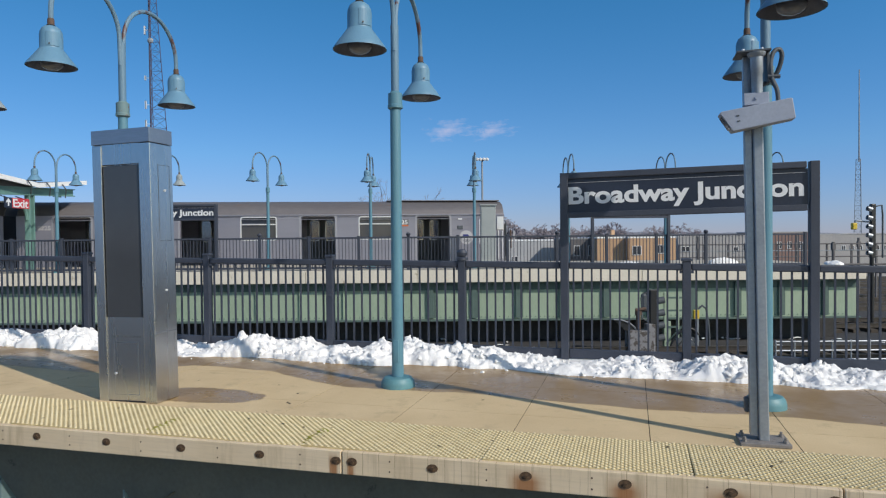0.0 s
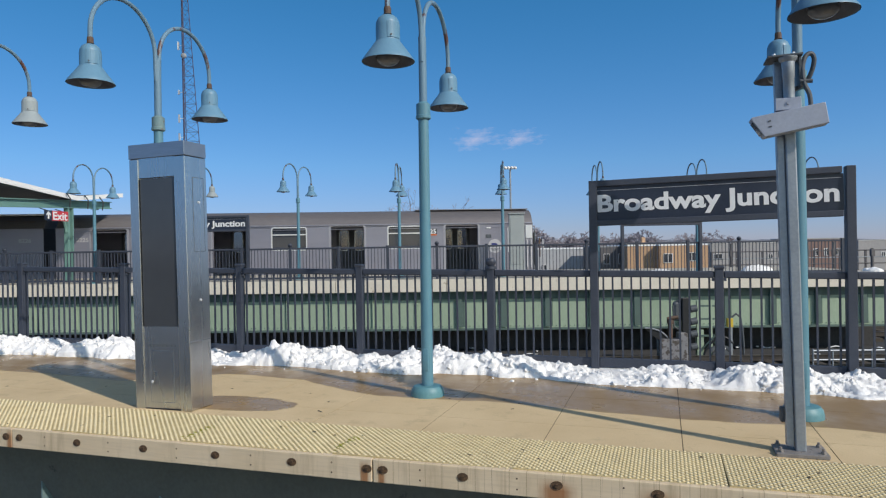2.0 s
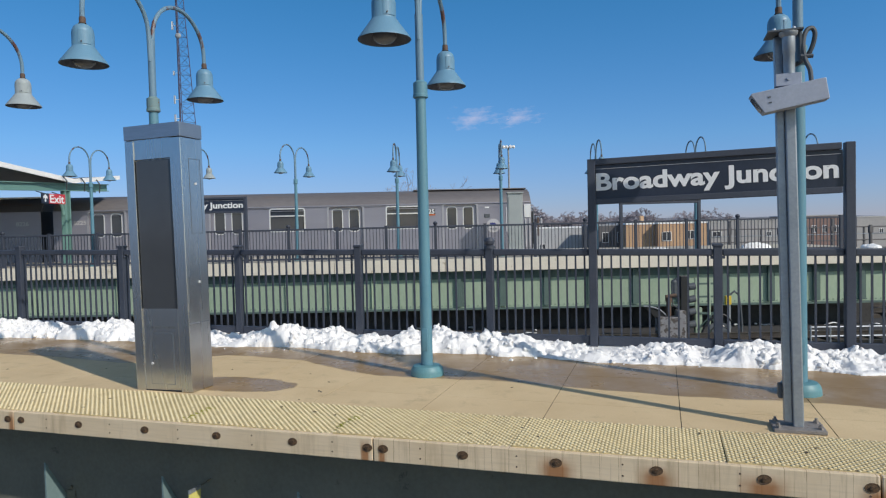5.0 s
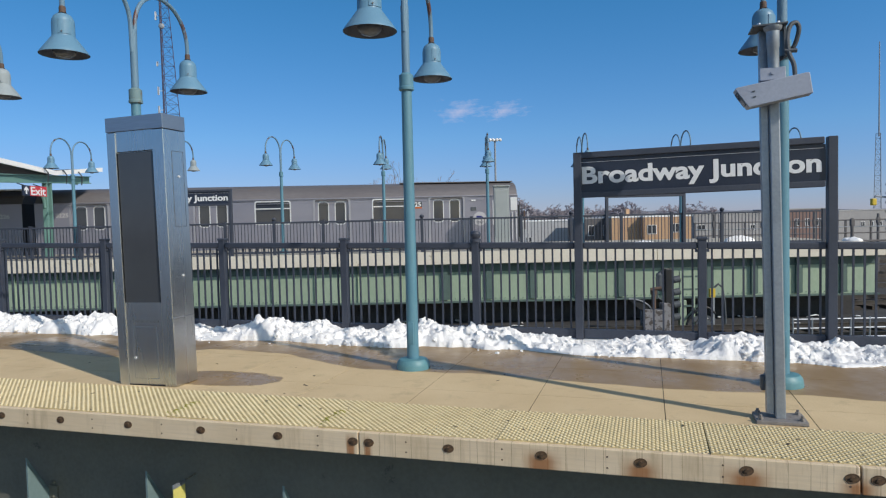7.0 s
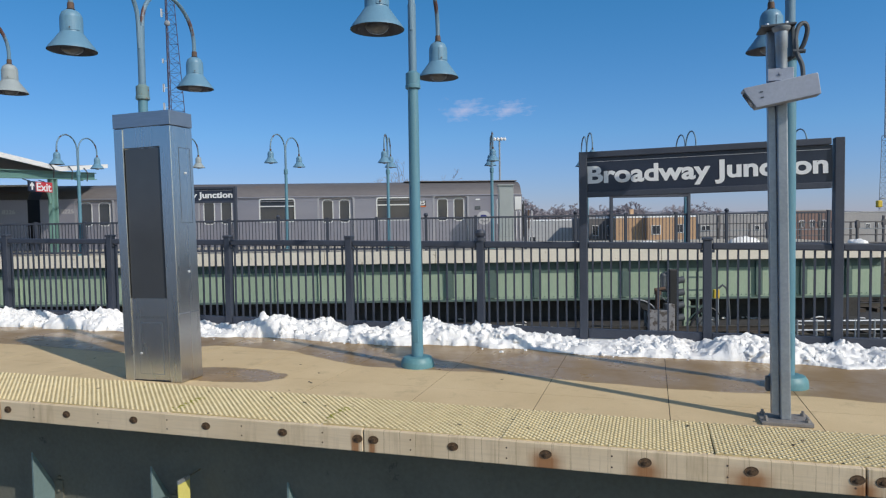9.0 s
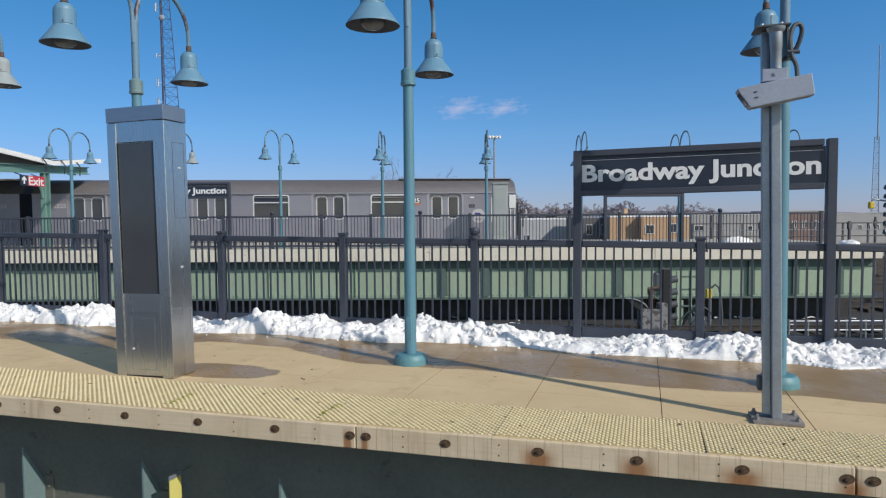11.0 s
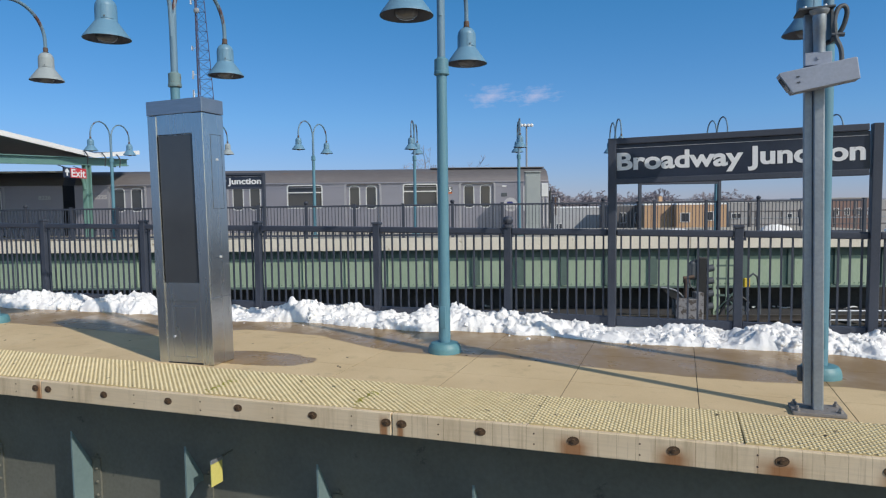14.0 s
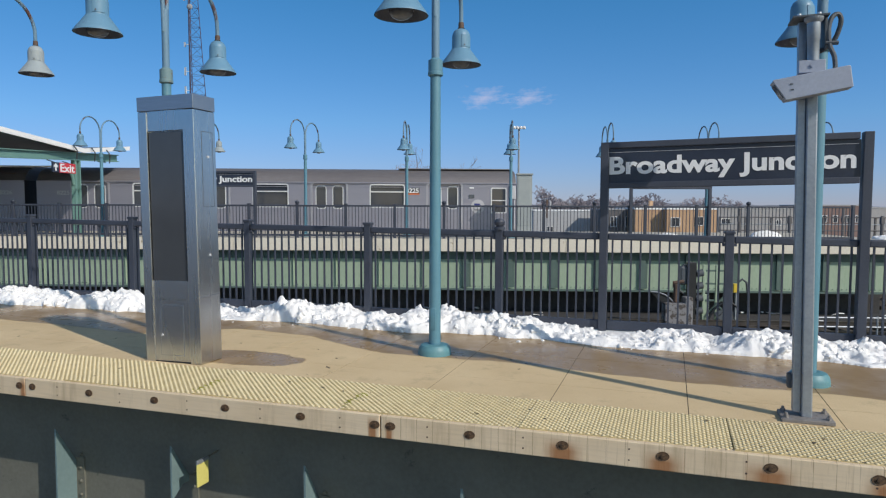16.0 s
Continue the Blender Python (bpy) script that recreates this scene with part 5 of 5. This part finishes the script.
def trackside():
    v = 18.2
    s = thing("track_signal", "black three-lens track signal with hooded lenses", "signal", FAR @ pose(spot(1154, v), v, -1.9))
    bm = B()
    box(bm, 0, 0, 0.9, 0.22, 0.22, 1.75, bevel=0.02)
    part("case", bm, M_BLACK, s)
    for k in range(4):
        bm = B()
        lathe(bm, [(0.0, 0.0), (0.085, 0.0), (0.085, 0.16), (0.095, 0.17), (0.095, 0.0)], 14)
        part("hood", bm, M_CABLE, s, at=pose(0.12, -0.05, 0.45 + 0.34 * k) @ pose(0, 0, 0, 0, 80, 0))
    bm = B()
    tube(bm, [(-0.15, 0, 0.9), (-0.30, 0, 1.0), (-0.32, 0, 1.55), (-0.2, 0, 1.70), (0, 0, 1.68)], 0.025, 8)
    part("conduit", bm, M_CABLE, s, smooth=True)
    bm = B()
    box(bm, -0.20, 0.04, 1.42, 0.24, 0.16, 0.52, bevel=0.07)
    part("back_case", bm, M_CABLE, s)
    b = thing("relay_box", "peeling white-painted relay box beside the signal", "equipment box", FAR @ pose(spot(1126, v), v - 0.1, -1.9) @ Matrix.Scale(1.28, 4))
    bm = B()
    box(bm, -0.02, 0, 0.27, 0.46, 0.3, 0.54, bevel=0.02)
    box(bm, 0.24, 0, 0.36, 0.16, 0.3, 0.62, bevel=0.02)
    part("body", bm, M_PEEL, b)
    bm = B()
    rod(bm, (0.0, 0, 0.55), (0.0, 0, 0.88), 0.05, 12)
    rod(bm, (0.0, 0, 0.86), (0.0, 0, 0.94), 0.07, 12)
    rod(bm, (-0.06, 0, 0.96), (0.16, 0, 0.99), 0.035, 10)
    part("neck", bm, M_RUST, b)
    r = thing("stand", "pale green steel equipment stand with arms", "stand", FAR @ pose(spot(1190, v), v, -1.9))
    for x in (-0.22, 0.12):
        bm = B()
        box(bm, x, 0, 0.85, 0.07, 0.07, 1.7, bevel=0.006)
        part("upright", bm, M_GIRDER, r)
    bm = B()
    box(bm, -0.16, 0.06, 0.45, 0.20, 0.10, 0.90, bevel=0.01)
    part("pedestal", bm, M_GIRDER, r)
    for z in (0.75, 1.2, 1.55):
        bm = B()
        box(bm, 0.05, 0, z, 0.75, 0.04, 0.05)
        part("arm", bm, M_GIRDERD, r)
    bm = B()
    rod(bm, (-0.2, -0.03, 0.3), (0.35, -0.03, 0.9), 0.025, 6)
    rod(bm, (0.5, -0.03, 0.2), (0.1, -0.03, 0.7), 0.025, 6)
    part("brace", bm, M_GIRDERD, r)
    t = thing("trip_box", "yellow-topped switch box with a looping cable", "equipment box", FAR @ pose(spot(1230, v), v - 0.1, -1.9))
    bm = B()
    box(bm, 0, 0, 0.5, 0.06, 0.06, 1.0)
    part("post", bm, M_GALV, t)
    bm = B()
    box(bm, -0.03, 0, 1.10, 0.15, 0.12, 0.24, bevel=0.015)
    part("case", bm, M_YELLOW, t)
    bm = B()
    tube(bm, [(0.03, 0, 1.25), (0.14, 0, 1.34), (0.25, 0, 1.25), (0.30, 0, 0.9), (0.33, 0, 0.45), (0.32, 0, 0.0)], 0.03, 8)
    part("cable", bm, M_CABLE, t, smooth=True)
    # dark fan-shaped guard, a drum and hose beside the relay box
    g = thing("guard_plate", "dark curved steel guard beside the relay box", "guard", FAR @ pose(spot(1112, v), v - 0.05, -1.9))
    bm = B()
    prism(bm, [(0.0, 0.55), (-0.45, 0.98), (-0.30, 0.98), (0.0, 0.86), (0.22, 0.62), (0.30, 0.30), (0.0, 0.30)], -0.03, 0.03)
    part("plate", bm, M_BLACK, g)
    bm = B()
    tube(bm, smooth_path([(-0.45, -0.05, 0.98), (-0.25, -0.05, 0.96), (0.0, -0.05, 0.86), (0.22, -0.05, 0.64)]), 0.02, 6)
    part("rim", bm, M_GALV, g)
    bm = B()
    box(bm, 0.1, 0.05, 0.15, 0.05, 0.05, 0.32)
    part("leg", bm, M_BLACK, g)
    d = thing("cable_drum", "grey fan-shaped drum with a black hose", "drum", FAR @ pose(spot(1212, v), v - 0.1, -1.9))
    bm = B()
    for k in range(5):
        prism(bm, [(0.0, 0.55), (0.04 + 0.36 * math.cos(radians(200 + 28 * k)), 0.55 + 0.36 * math.sin(radians(200 + 28 * k))), (0.04 + 0.36 * math.cos(radians(222 + 28 * k)), 0.55 + 0.36 * math.sin(radians(222 + 28 * k)))], -0.02 + 0.006 * k, 0.02 + 0.006 * k)
    part("blades", bm, M_CABLE, d)
    bm = B()
    box(bm, 0.0, 0.06, 0.3, 0.06, 0.05, 0.60)
    part("stem", bm, M_BLACK, d)
    bm = B()
    tube(bm, smooth_path([(-0.5, -0.02, 0.0), (-0.42, -0.02, 0.32), (-0.2, -0.02, 0.62), (0.1, -0.02, 0.72), (0.32, -0.02, 0.55)]), 0.03, 8)
    part("hose", bm, M_BLACK, d, smooth=True)
    # signal cluster at the end of the far platform
    v = 23.5
    s = thing("signal_mast", "tall black signal mast with stacked hooded lenses", "signal", FAR @ pose(spot(1543, v), v, -1.9))
    bm = B()
    rod(bm, (0, 0, 0), (0, 0, 4.2), 0.07, 12)
    part("mast", bm, M_BLACK, s)
    bm = B()
    box(bm, 0.02, 0.0, 3.35, 0.16, 0.16, 1.9, bevel=0.02)
    part("case", bm, M_BLACK, s)
    for k in range(6):
        bm = B()
        lathe(bm, [(0.0, 0.0), (0.075, 0.0), (0.075, 0.15), (0.085, 0.16), (0.085, 0.0)], 14)
        part("hood", bm, M_GALV, s, at=pose(-0.06, -0.08, 2.55 + 0.31 * k) @ pose(0, 0, 0, 0, -75, 0))
    bm = B()
    tube(bm, [(0.05, 0, 4.2), (0.35, 0, 4.25), (0.38, 0, 3.9), (0.38, 0, 2.4)], 0.03, 8)
    part("ladder_rail", bm, M_CABLE, s, smooth=True)
    bm = B()
    tube(bm, [(0, 0, 3.65), (-0.55, 0, 3.72), (-0.62, 0, 3.6)], 0.03, 8)
    part("arm", bm, M_GALV, s, smooth=True)
    bm = B()
    box(bm, -0.63, 0, 3.52, 0.16, 0.16, 0.24, bevel=0.03)
    part("beacon", bm, M_YELLOW, s, "yellow beacon")


def lattice(name, label, at, h, w0, w1, mat, panels, lean_x=0.0, whip=0.0, thick=1.0):
    m = thing(name, label, "mast", at)
    legs = [(-0.5, 0.29), (0.5, 0.29), (0.0, -0.58)]
    pos = lambda i, f: Vector(((legs[i][0]) * (w0 + (w1 - w0) * f) + lean_x * f, legs[i][1] * (w0 + (w1 - w0) * f), h * f))
    for i in range(3):
        bm = B()
        rod(bm, pos(i, 0), pos(i, 1), thick * 0.028 * max(0.9, w0 / 2), 6)
        part("leg", bm, mat, m)
    bm = B()
    for k in range(panels):
        f0, f1 = k / panels, (k + 1) / panels
        for i in range(3):
            j = (i + 1) % 3
            a, b = (i, j) if k % 2 else (j, i)
            rod(bm, pos(a, f0), pos(b, f1), thick * 0.014 * max(0.9, w0 / 2), 4)
            rod(bm, pos(i, f1), pos(j, f1), thick * 0.012 * max(0.9, w0 / 2), 4)
    part("bracing", bm, mat, m)
    if whip:
        bm = B()
        rod(bm, (lean_x, 0, h - 0.5), (lean_x, 0, h + whip), 0.13, 6, 0.08)
        part("whip", bm, mat, m)
    return m


def stick(vs, fs, a, b, r, r2, n=3):
    d = (b - a).normalized()
    side = d.orthogonal().normalized()
    up = d.cross(side)
    k0 = len(vs)
    for p, rr in ((a, r), (b, r2)):
        vs.extend(p + rr * (math.cos(k * math.tau / n) * side + math.sin(k * math.tau / n) * up) for k in range(n))
    fs.extend((k0 + k, k0 + (k + 1) % n, k0 + n + (k + 1) % n, k0 + n + k) for k in range(n))


def bare_tree(name, at, h, seed, spread=0.6, depth=6, twig=0.012):
    rnd = random.Random(seed)
    tree = thing(name, "bare winter tree with fine twigs", "tree", at, "bare trees")
    bm = B()
    rod(bm, (0, 0, 0), (0, 0, h * 0.35), h * 0.022, 7, h * 0.016)
    part("trunk", bm, M_BARK, tree)
    vs, fs = [], []

    def grow(p, d, length, r, level):
        q = p + d * length
        stick(vs, fs, p, q, r, r * 0.7, 5 if level < 2 else 3)
        if level >= depth:
            return
        for k in range(rnd.choice((2, 3, 3)) if level < 4 else 2):
            n = (d + Vector((rnd.gauss(0, spread), rnd.gauss(0, spread), rnd.gauss(0.08, 0.3)))).normalized()
            grow(q, n, length * rnd.uniform(0.60, 0.84), max(r * 0.64, twig), level + 1)

    for k in range(9 if spread > 0.7 else 8):
        wide = 0.8 if spread > 0.7 else 0.5
        d = Vector((rnd.gauss(0, wide), rnd.gauss(0, wide), 1)).normalized()
        grow(Vector((0, 0, h * (0.24 + 0.03 * k))), d, h * 0.165, h * 0.010, 0)
    me = bpy.data.meshes.new("crown")
    me.from_pydata(vs, [], fs)
    me.materials.append(M_BARK)
    part("crown", me, M_BARK, tree, "bare branches")


def building(px0, px1, top, v, mat, label, windows=(), roof=M_FLATROOF, step=None):
    u0, u1 = spot(px0, v), spot(px1, v)
    zt = high((px0 + px1) / 2, top, v)
    base = -9.0
    b = thing("building", label, "building", FAR @ pose((u0 + u1) / 2, v, base), "buildings beyond the tracks")
    w, h = u1 - u0, zt - base
    bm = B()
    if step:
        split, back = step
        box(bm, (split + w / 2) / 2, 5, h / 2, w / 2 - split, 10, h)
        part("wall", bm, mat, b)
        bm = B()
        box(bm, (split - w / 2) / 2, 5 + back / 2, h / 2, split + w / 2, 10 - back, h)
        part("wall", bm, mat, b)
        bm = B()
        box(bm, split - 0.7, 3.0, h + 0.35, 0.32, 0.5, 0.9, bevel=0.02)
        part("chimney", bm, mat, b)
    else:
        box(bm, 0, 5, h / 2, w, 10, h)
        part("wall", bm, mat, b)
    bm = B()
    inset = step[1] if step else 0.0
    box(bm, 0, 5 + inset / 2, h + 0.07, w + 0.1, 10.1 - inset, 0.14)
    part("roof", bm, roof, b)
    if step:
        bm = B()
        box(bm, (step[0] + w / 2) / 2, inset / 2 - 0.04, h + 0.072, w / 2 - step[0] + 0.05, inset - 0.02, 0.136)
        part("roof", bm, roof, b)
    for x, z, ww, hh in windows:
        bm = B()
        ring(bm, rounded(ww + 0.10, hh + 0.10, 0.02, 1, x, h + z), rounded(ww, hh, 0.02, 1, x, h + z), -0.06, 0.02)
        win = part("window", bm, M_WHITE, b)
        bm = B()
        box(bm, x, 0.0, h + z, ww, 0.02, hh)
        part("pane", bm, M_TRAINWIN, win)
        bm = B()
        box(bm, x, -0.03, h + z, 0.04, 0.04, hh)
        part("mullion", bm, M_WHITE, win)


def yard_bits():
    """Snow heaps on the far platform and a pipe railing beside the tracks."""
    rnd = random.Random(12)
    for px, v, w, h in ((1278, 21.4, 1.0, 0.24), (1113, 21.3, 0.9, 0.16), (1345, 21.5, 0.6, 0.16), (1475, 21.4, 0.5, 0.12)):
        bm = B()
        bmesh.ops.create_icosphere(bm, subdivisions=4, radius=1, matrix=Matrix.Diagonal((w / 2, 0.35, h, 1)))
        for q in bm.verts:
            q.co += 0.05 * noise.noise_vector(q.co * 7 + Vector((px, 0, 0)))
        solid("snow_heap", bm, M_SNOW, "heap of snow on the far platform", "snow", at=FAR @ pose(spot(px, v), v, F_Z), smooth=True)
    r = thing("pipe_railing", "galvanised pipe railing beside the tracks", "railing", FAR @ pose(0, 16.2, -1.9))
    u0, u1 = spot(1372, 16.2), spot(1640, 16.2)
    for z in (0.20, 0.42, 0.64):
        bm = B()
        rod(bm, (u0, 0, z), (u1, 0, z), 0.022, 8)
        part("rail", bm, M_GALV, r)
    for k in range(9):
        x = u0 + (u1 - u0) * k / 8
        bm = B()
        rod(bm, (x, 0, 0), (x, 0, 0.68), 0.022, 8)
        part("post", bm, M_GALV, r)
    for k, (px, v) in enumerate(((1320, 30), (1365, 32), (1410, 34), (1475, 30), (1520, 36), (1235, 33))):
        p = thing("yard_post", "dark steel post in the yard", "post", FAR @ pose(spot(px, v), v, -1.9))
        bm = B()
        rod(bm, (0, 0, 0), (0, 0, 2.9 + 0.15 * (k % 3)), 0.07, 8)
        part("shaft", bm, M_DARKW, p)
        bm = B()
        box(bm, 0, 0, 2.7, 0.17, 0.15, 0.30, bevel=0.02)
        part("case", bm, M_DARKW, p)
    cw = thing("catwalk", "dark steel catwalk with pipe rails across the yard", "catwalk", FAR @ pose(0, 33.0, -1.9))
    u0, u1 = spot(1202, 33), spot(1640, 33)
    for z, r_ in ((2.78, 0.03), (2.45, 0.025), (2.15, 0.03), (1.75, 0.05)):
        bm = B()
        rod(bm, (u0, 0, z), (u1, 0, z), r_, 6)
        part("rail", bm, M_DARKW if z != 2.45 else M_GALV, cw)
    for k in range(11):
        bm = B()
        box(bm, u0 + (u1 - u0) * k / 10, 0.05, 1.4, 0.08, 0.08, 2.8)
        part("post", bm, M_DARKW, cw)
    # yard floor at track level with rails running off
    bm = B()
    box(bm, 36, 39, -2.05, 60, 24, 0.3)
    solid("road", bm, M_BED, "dark yard floor with tracks beside the far platform", "yard", "structure", FAR)
    for v in (28.2, 29.7, 32.0, 33.5, 36.0, 37.5, 41.0, 42.5, 46, 47.5):
        bm = B()
        box(bm, 36, v, -1.80, 60, 0.10, 0.2)
        solid("running_rail", bm, M_RAIL, "worn steel running rail", "rail", "structure", FAR)


def distance():
    bm = B()
    n = 24
    bmesh.ops.create_grid(bm, x_segments=n, y_segments=n, size=2600)
    solid("ground", bm, M_GROUND, "snow-flecked city ground reaching the horizon", "ground", "structure", pose(0, 1500, -9.2))
    building(1061, 1197, 422, 60, M_TAN, "tan brick building with paired white windows", [(-0.12, -1.1, 0.72, 0.74), (1.95, -1.0, 0.66, 0.70)], M_SNOW, step=(-0.85, 1.0))
    building(1010, 1060, 424, 64, M_DARKW, "dark grey brick building", [(-0.8, -1.1, 0.5, 0.9), (0.6, -1.1, 0.5, 0.9)])
    building(880, 1000, 427, 75, M_PALEW, "long pale grey industrial building with snow on its roof", [(-1.9, -2.0, 0.6, 0.5)], M_SNOW)
    building(1200, 1330, 418, 82, M_GREYW, "grey flat-roofed industrial building", [(-3.6, -1.6, 1.0, 0.6), (2.6, -1.7, 0.5, 0.6)], M_SNOW)
    building(1365, 1450, 412, 85, M_REDW, "dark red brick building", [(-2, -1.6, 0.5, 0.8), (-0.7, -1.6, 0.5, 0.8), (0.7, -1.6, 0.5, 0.8), (2, -1.6, 0.5, 0.8)])
    building(1452, 1620, 415, 95, M_GREYW, "pale grey shed with a flat roof", [(-3.4, -1.9, 0.5, 0.6), (-2.2, -1.9, 0.5, 0.6), (-1.0, -1.9, 0.5, 0.6), (0.2, -1.9, 0.5, 0.6), (1.4, -1.9, 0.5, 0.6), (2.6, -1.9, 0.5, 0.6)])
    building(700, 890, 424, 90, M_DARKW, "low dark brick building behind the train")
    rnd = random.Random(5)
    bm = B()
    for k in range(90):
        x = -900 + k * 26
        bmesh.ops.create_icosphere(bm, subdivisions=2, radius=1, matrix=Matrix.Translation((x, 1200 + rnd.uniform(-40, 40), -9)) @ Matrix.Diagonal((rnd.uniform(60, 90), 30, 14.5 + 2.5 * math.sin(k * 0.17) + rnd.uniform(-0.8, 0.8), 1)))
    solid("far_woods", bm, M_RIDGE, "hazy wooded ridge on the horizon", "woods", "stuff", FAR, True)
    for i, (px, top, v, h) in enumerate(((608, 360, 55, 13), (640, 352, 58, 14), (672, 355, 56, 13), (757, 348, 50, 13), (702, 360, 60, 13), (900, 402, 120, 12), (935, 398, 115, 13), (962, 396, 118, 13), (992, 400, 118, 13), (1050, 402, 120, 12), (1074, 398, 118, 13), (1150, 408, 130, 12), (1195, 408, 130, 12))):
        zt = high(px, top, v)
        h = (zt + 9.2) / (0.955 if v < 100 else 0.92)
        bare_tree("tree", FAR @ pose(spot(px, v), v, -9.2, 0, 0, 37 * i), h, 20 + i, 0.55 if v < 100 else 0.8, 7 if v < 100 else 8, 0.010 if v < 100 else 0.055)
    mast = lattice("radio_mast", "tall dark lattice radio mast with white aerials", FAR @ pose(spot(288, 80), 80, -9.2), 52.5, 3.3, 0.06, M_MASTRED, 46, -1.45)
    legx = lambda z: -0.5 * (3.3 - 3.24 * z / 52.5) - 1.45 * z / 52.5
    bm = B()
    rod(bm, (legx(0), 0.8, 0), (legx(52), 0.0, 52), 0.15, 6, 0.07)
    part("cable_run", bm, M_MASTRED, mast)
    for z in (35.7, 30.0, 26.8, 24.5):
        bm = B()
        box(bm, legx(z) - 0.55, 0.3, z, 0.20, 0.16, 1.0 if z != 30.0 else 0.55, bevel=0.03)
        rod(bm, (legx(z) - 0.5, 0.3, z), (legx(z), 0.3, z), 0.03, 5)
        part("aerial", bm, M_WHITE, mast, "white aerial")
    bm = B()
    bmesh.ops.create_uvsphere(bm, u_segments=14, v_segments=8, radius=0.36, matrix=Matrix.Translation((legx(34.2) + 0.5, -0.6, 34.2)) @ Matrix.Diagonal((1, 0.5, 1, 1)))
    part("dish", bm, M_MASTGREY, mast, smooth=True)
    lattice("radio_mast", "slender grey lattice radio mast with a whip", FAR @ pose(spot(1521, 120), 120, -9.2), 24.0, 1.7, 0.8, M_MASTGREY, 26, 0, 16, 2.0)
    f = thing("floodlight_mast", "grey floodlight mast with a cluster of lamps", "floodlight", FAR @ pose(spot(853, 45), 45, -9.2))
    zt = high(853, 283, 45) + 9.2
    bm = B()
    rod(bm, (0, 0, 0), (0, 0, zt), 0.10, 10, 0.06)
    part("pole", bm, M_MASTGREY, f)
    bm = B()
    box(bm, 0, 0, zt, 0.75, 0.06, 0.06)
    part("crossbar", bm, M_MASTGREY, f)
    for x in (-0.33, -0.12, 0.12, 0.33):
        bm = B()
        lathe(bm, [(0.02, 0.12), (0.09, 0.08), (0.13, 0.0), (0.0, 0.0)], 12)
        part("floodlight", bm, M_WHITE, f, at=pose(x, -0.08, zt + 0.02, 65, 0, 25 * x))
    clouds()


def clouds():
    m, t, b = graph("cloud_wisp")
    out = t.nodes["Material Output"]
    tc = t.nodes.new("ShaderNodeTexCoord")
    n = noise_of(t, tc.outputs["Object"], 0.035, 7, 0.62, (0.55, 1.0, 1.7))
    sep = t.nodes.new("ShaderNodeSeparateXYZ")
    t.links.new(tc.outputs["Generated"], sep.inputs[0])
    edge = None
    for ax in ("X", "Z"):
        d = math_of(t, "SUBTRACT", 1.0, math_of(t, "MULTIPLY", math_of(t, "ABSOLUTE", math_of(t, "SUBTRACT", sep.outputs[ax], 0.5), 0.0), 2.0))
        edge = d if edge is None else math_of(t, "MULTIPLY", edge, d)
    a = ramp(t, math_of(t, "ADD", n, math_of(t, "MULTIPLY", edge, 0.35)), 0.62, 0.95)
    tr = t.nodes.new("ShaderNodeBsdfTransparent")
    em = add(t, "ShaderNodeEmission", Strength=1.0)
    em.inputs["Color"].default_value = (0.66, 0.62, 0.76, 1)
    mix = t.nodes.new("ShaderNodeMixShader")
    t.links.new(math_of(t, "MULTIPLY", a, 0.52), mix.inputs[0])
    t.links.new(tr.outputs[0], mix.inputs[1])
    t.links.new(em.outputs[0], mix.inputs[2])
    t.links.new(mix.outputs[0], out.inputs[0])
    v = 1500
    for px, py, w, h in ((797, 228, 78, 30), (873, 229, 72, 23)):
        bm = B()
        bmesh.ops.create_grid(bm, x_segments=1, y_segments=1, size=1)
        bm.transform(Matrix.Diagonal((w, h, 1, 1)))
        bm.transform(pose(0, 0, 0, 90, -6, 0))
        ob = solid("backdrop", bm, m, "faint wisp of cloud low in the blue sky", "cloud", "structure", FAR @ pose(spot(px, v), v, high(px, py, v)))
        ob.visible_shadow = False


# ---------------------------------------------------------------- build
near_platform()
litter()
near_fence()
snow_bank()
for x, yaw, grow, left, right in ((1.125, -0.5, 0.0, M_BELL, M_BELL), (-1.918, 3.0, 0.0, M_BELL, M_BELL), (-4.865, 3.5, 0.10, M_BELL, M_BELL), (-7.67, 3.5, 0.25, M_BELLGREY, M_BELLGREY)):
    lamp_post(pose(x, 1.74, 0), yaw, grow, "faded teal double gooseneck platform lamp" if right is M_BELLGREY else "teal double gooseneck lamp on the wet platform", left, right)
steel_cabinet()
camera_post()
far_platform()
far_fence()
canopy()
far_things()
train_thing = subway_train()
track_bed()
trackside()
yard_bits()
distance()


def motions():
    """The doors close, then the train pulls out towards -x of its own frame."""
    for leaf, x, s in movers:
        walk(leaf, [(t, pose(x + s * 0.635 * f, 0.095, T_FLOOR)) for t, f in ((0, 1.0), (2.9, 1.0), (3.2, 0.78), (3.5, 0.58), (3.7, 0.45), (4.2, 0.15), (4.6, 0.0), (16, 0.0))])
    walk(train_thing, [(t, TRAIN_AT @ pose(-d, 0, 0)) for t, d in ((0, 0), (14.7, 0), (14.9, 0.01), (15.2, 0.12), (15.5, 0.34), (15.8, 0.69), (16, 0.97))])


motions()
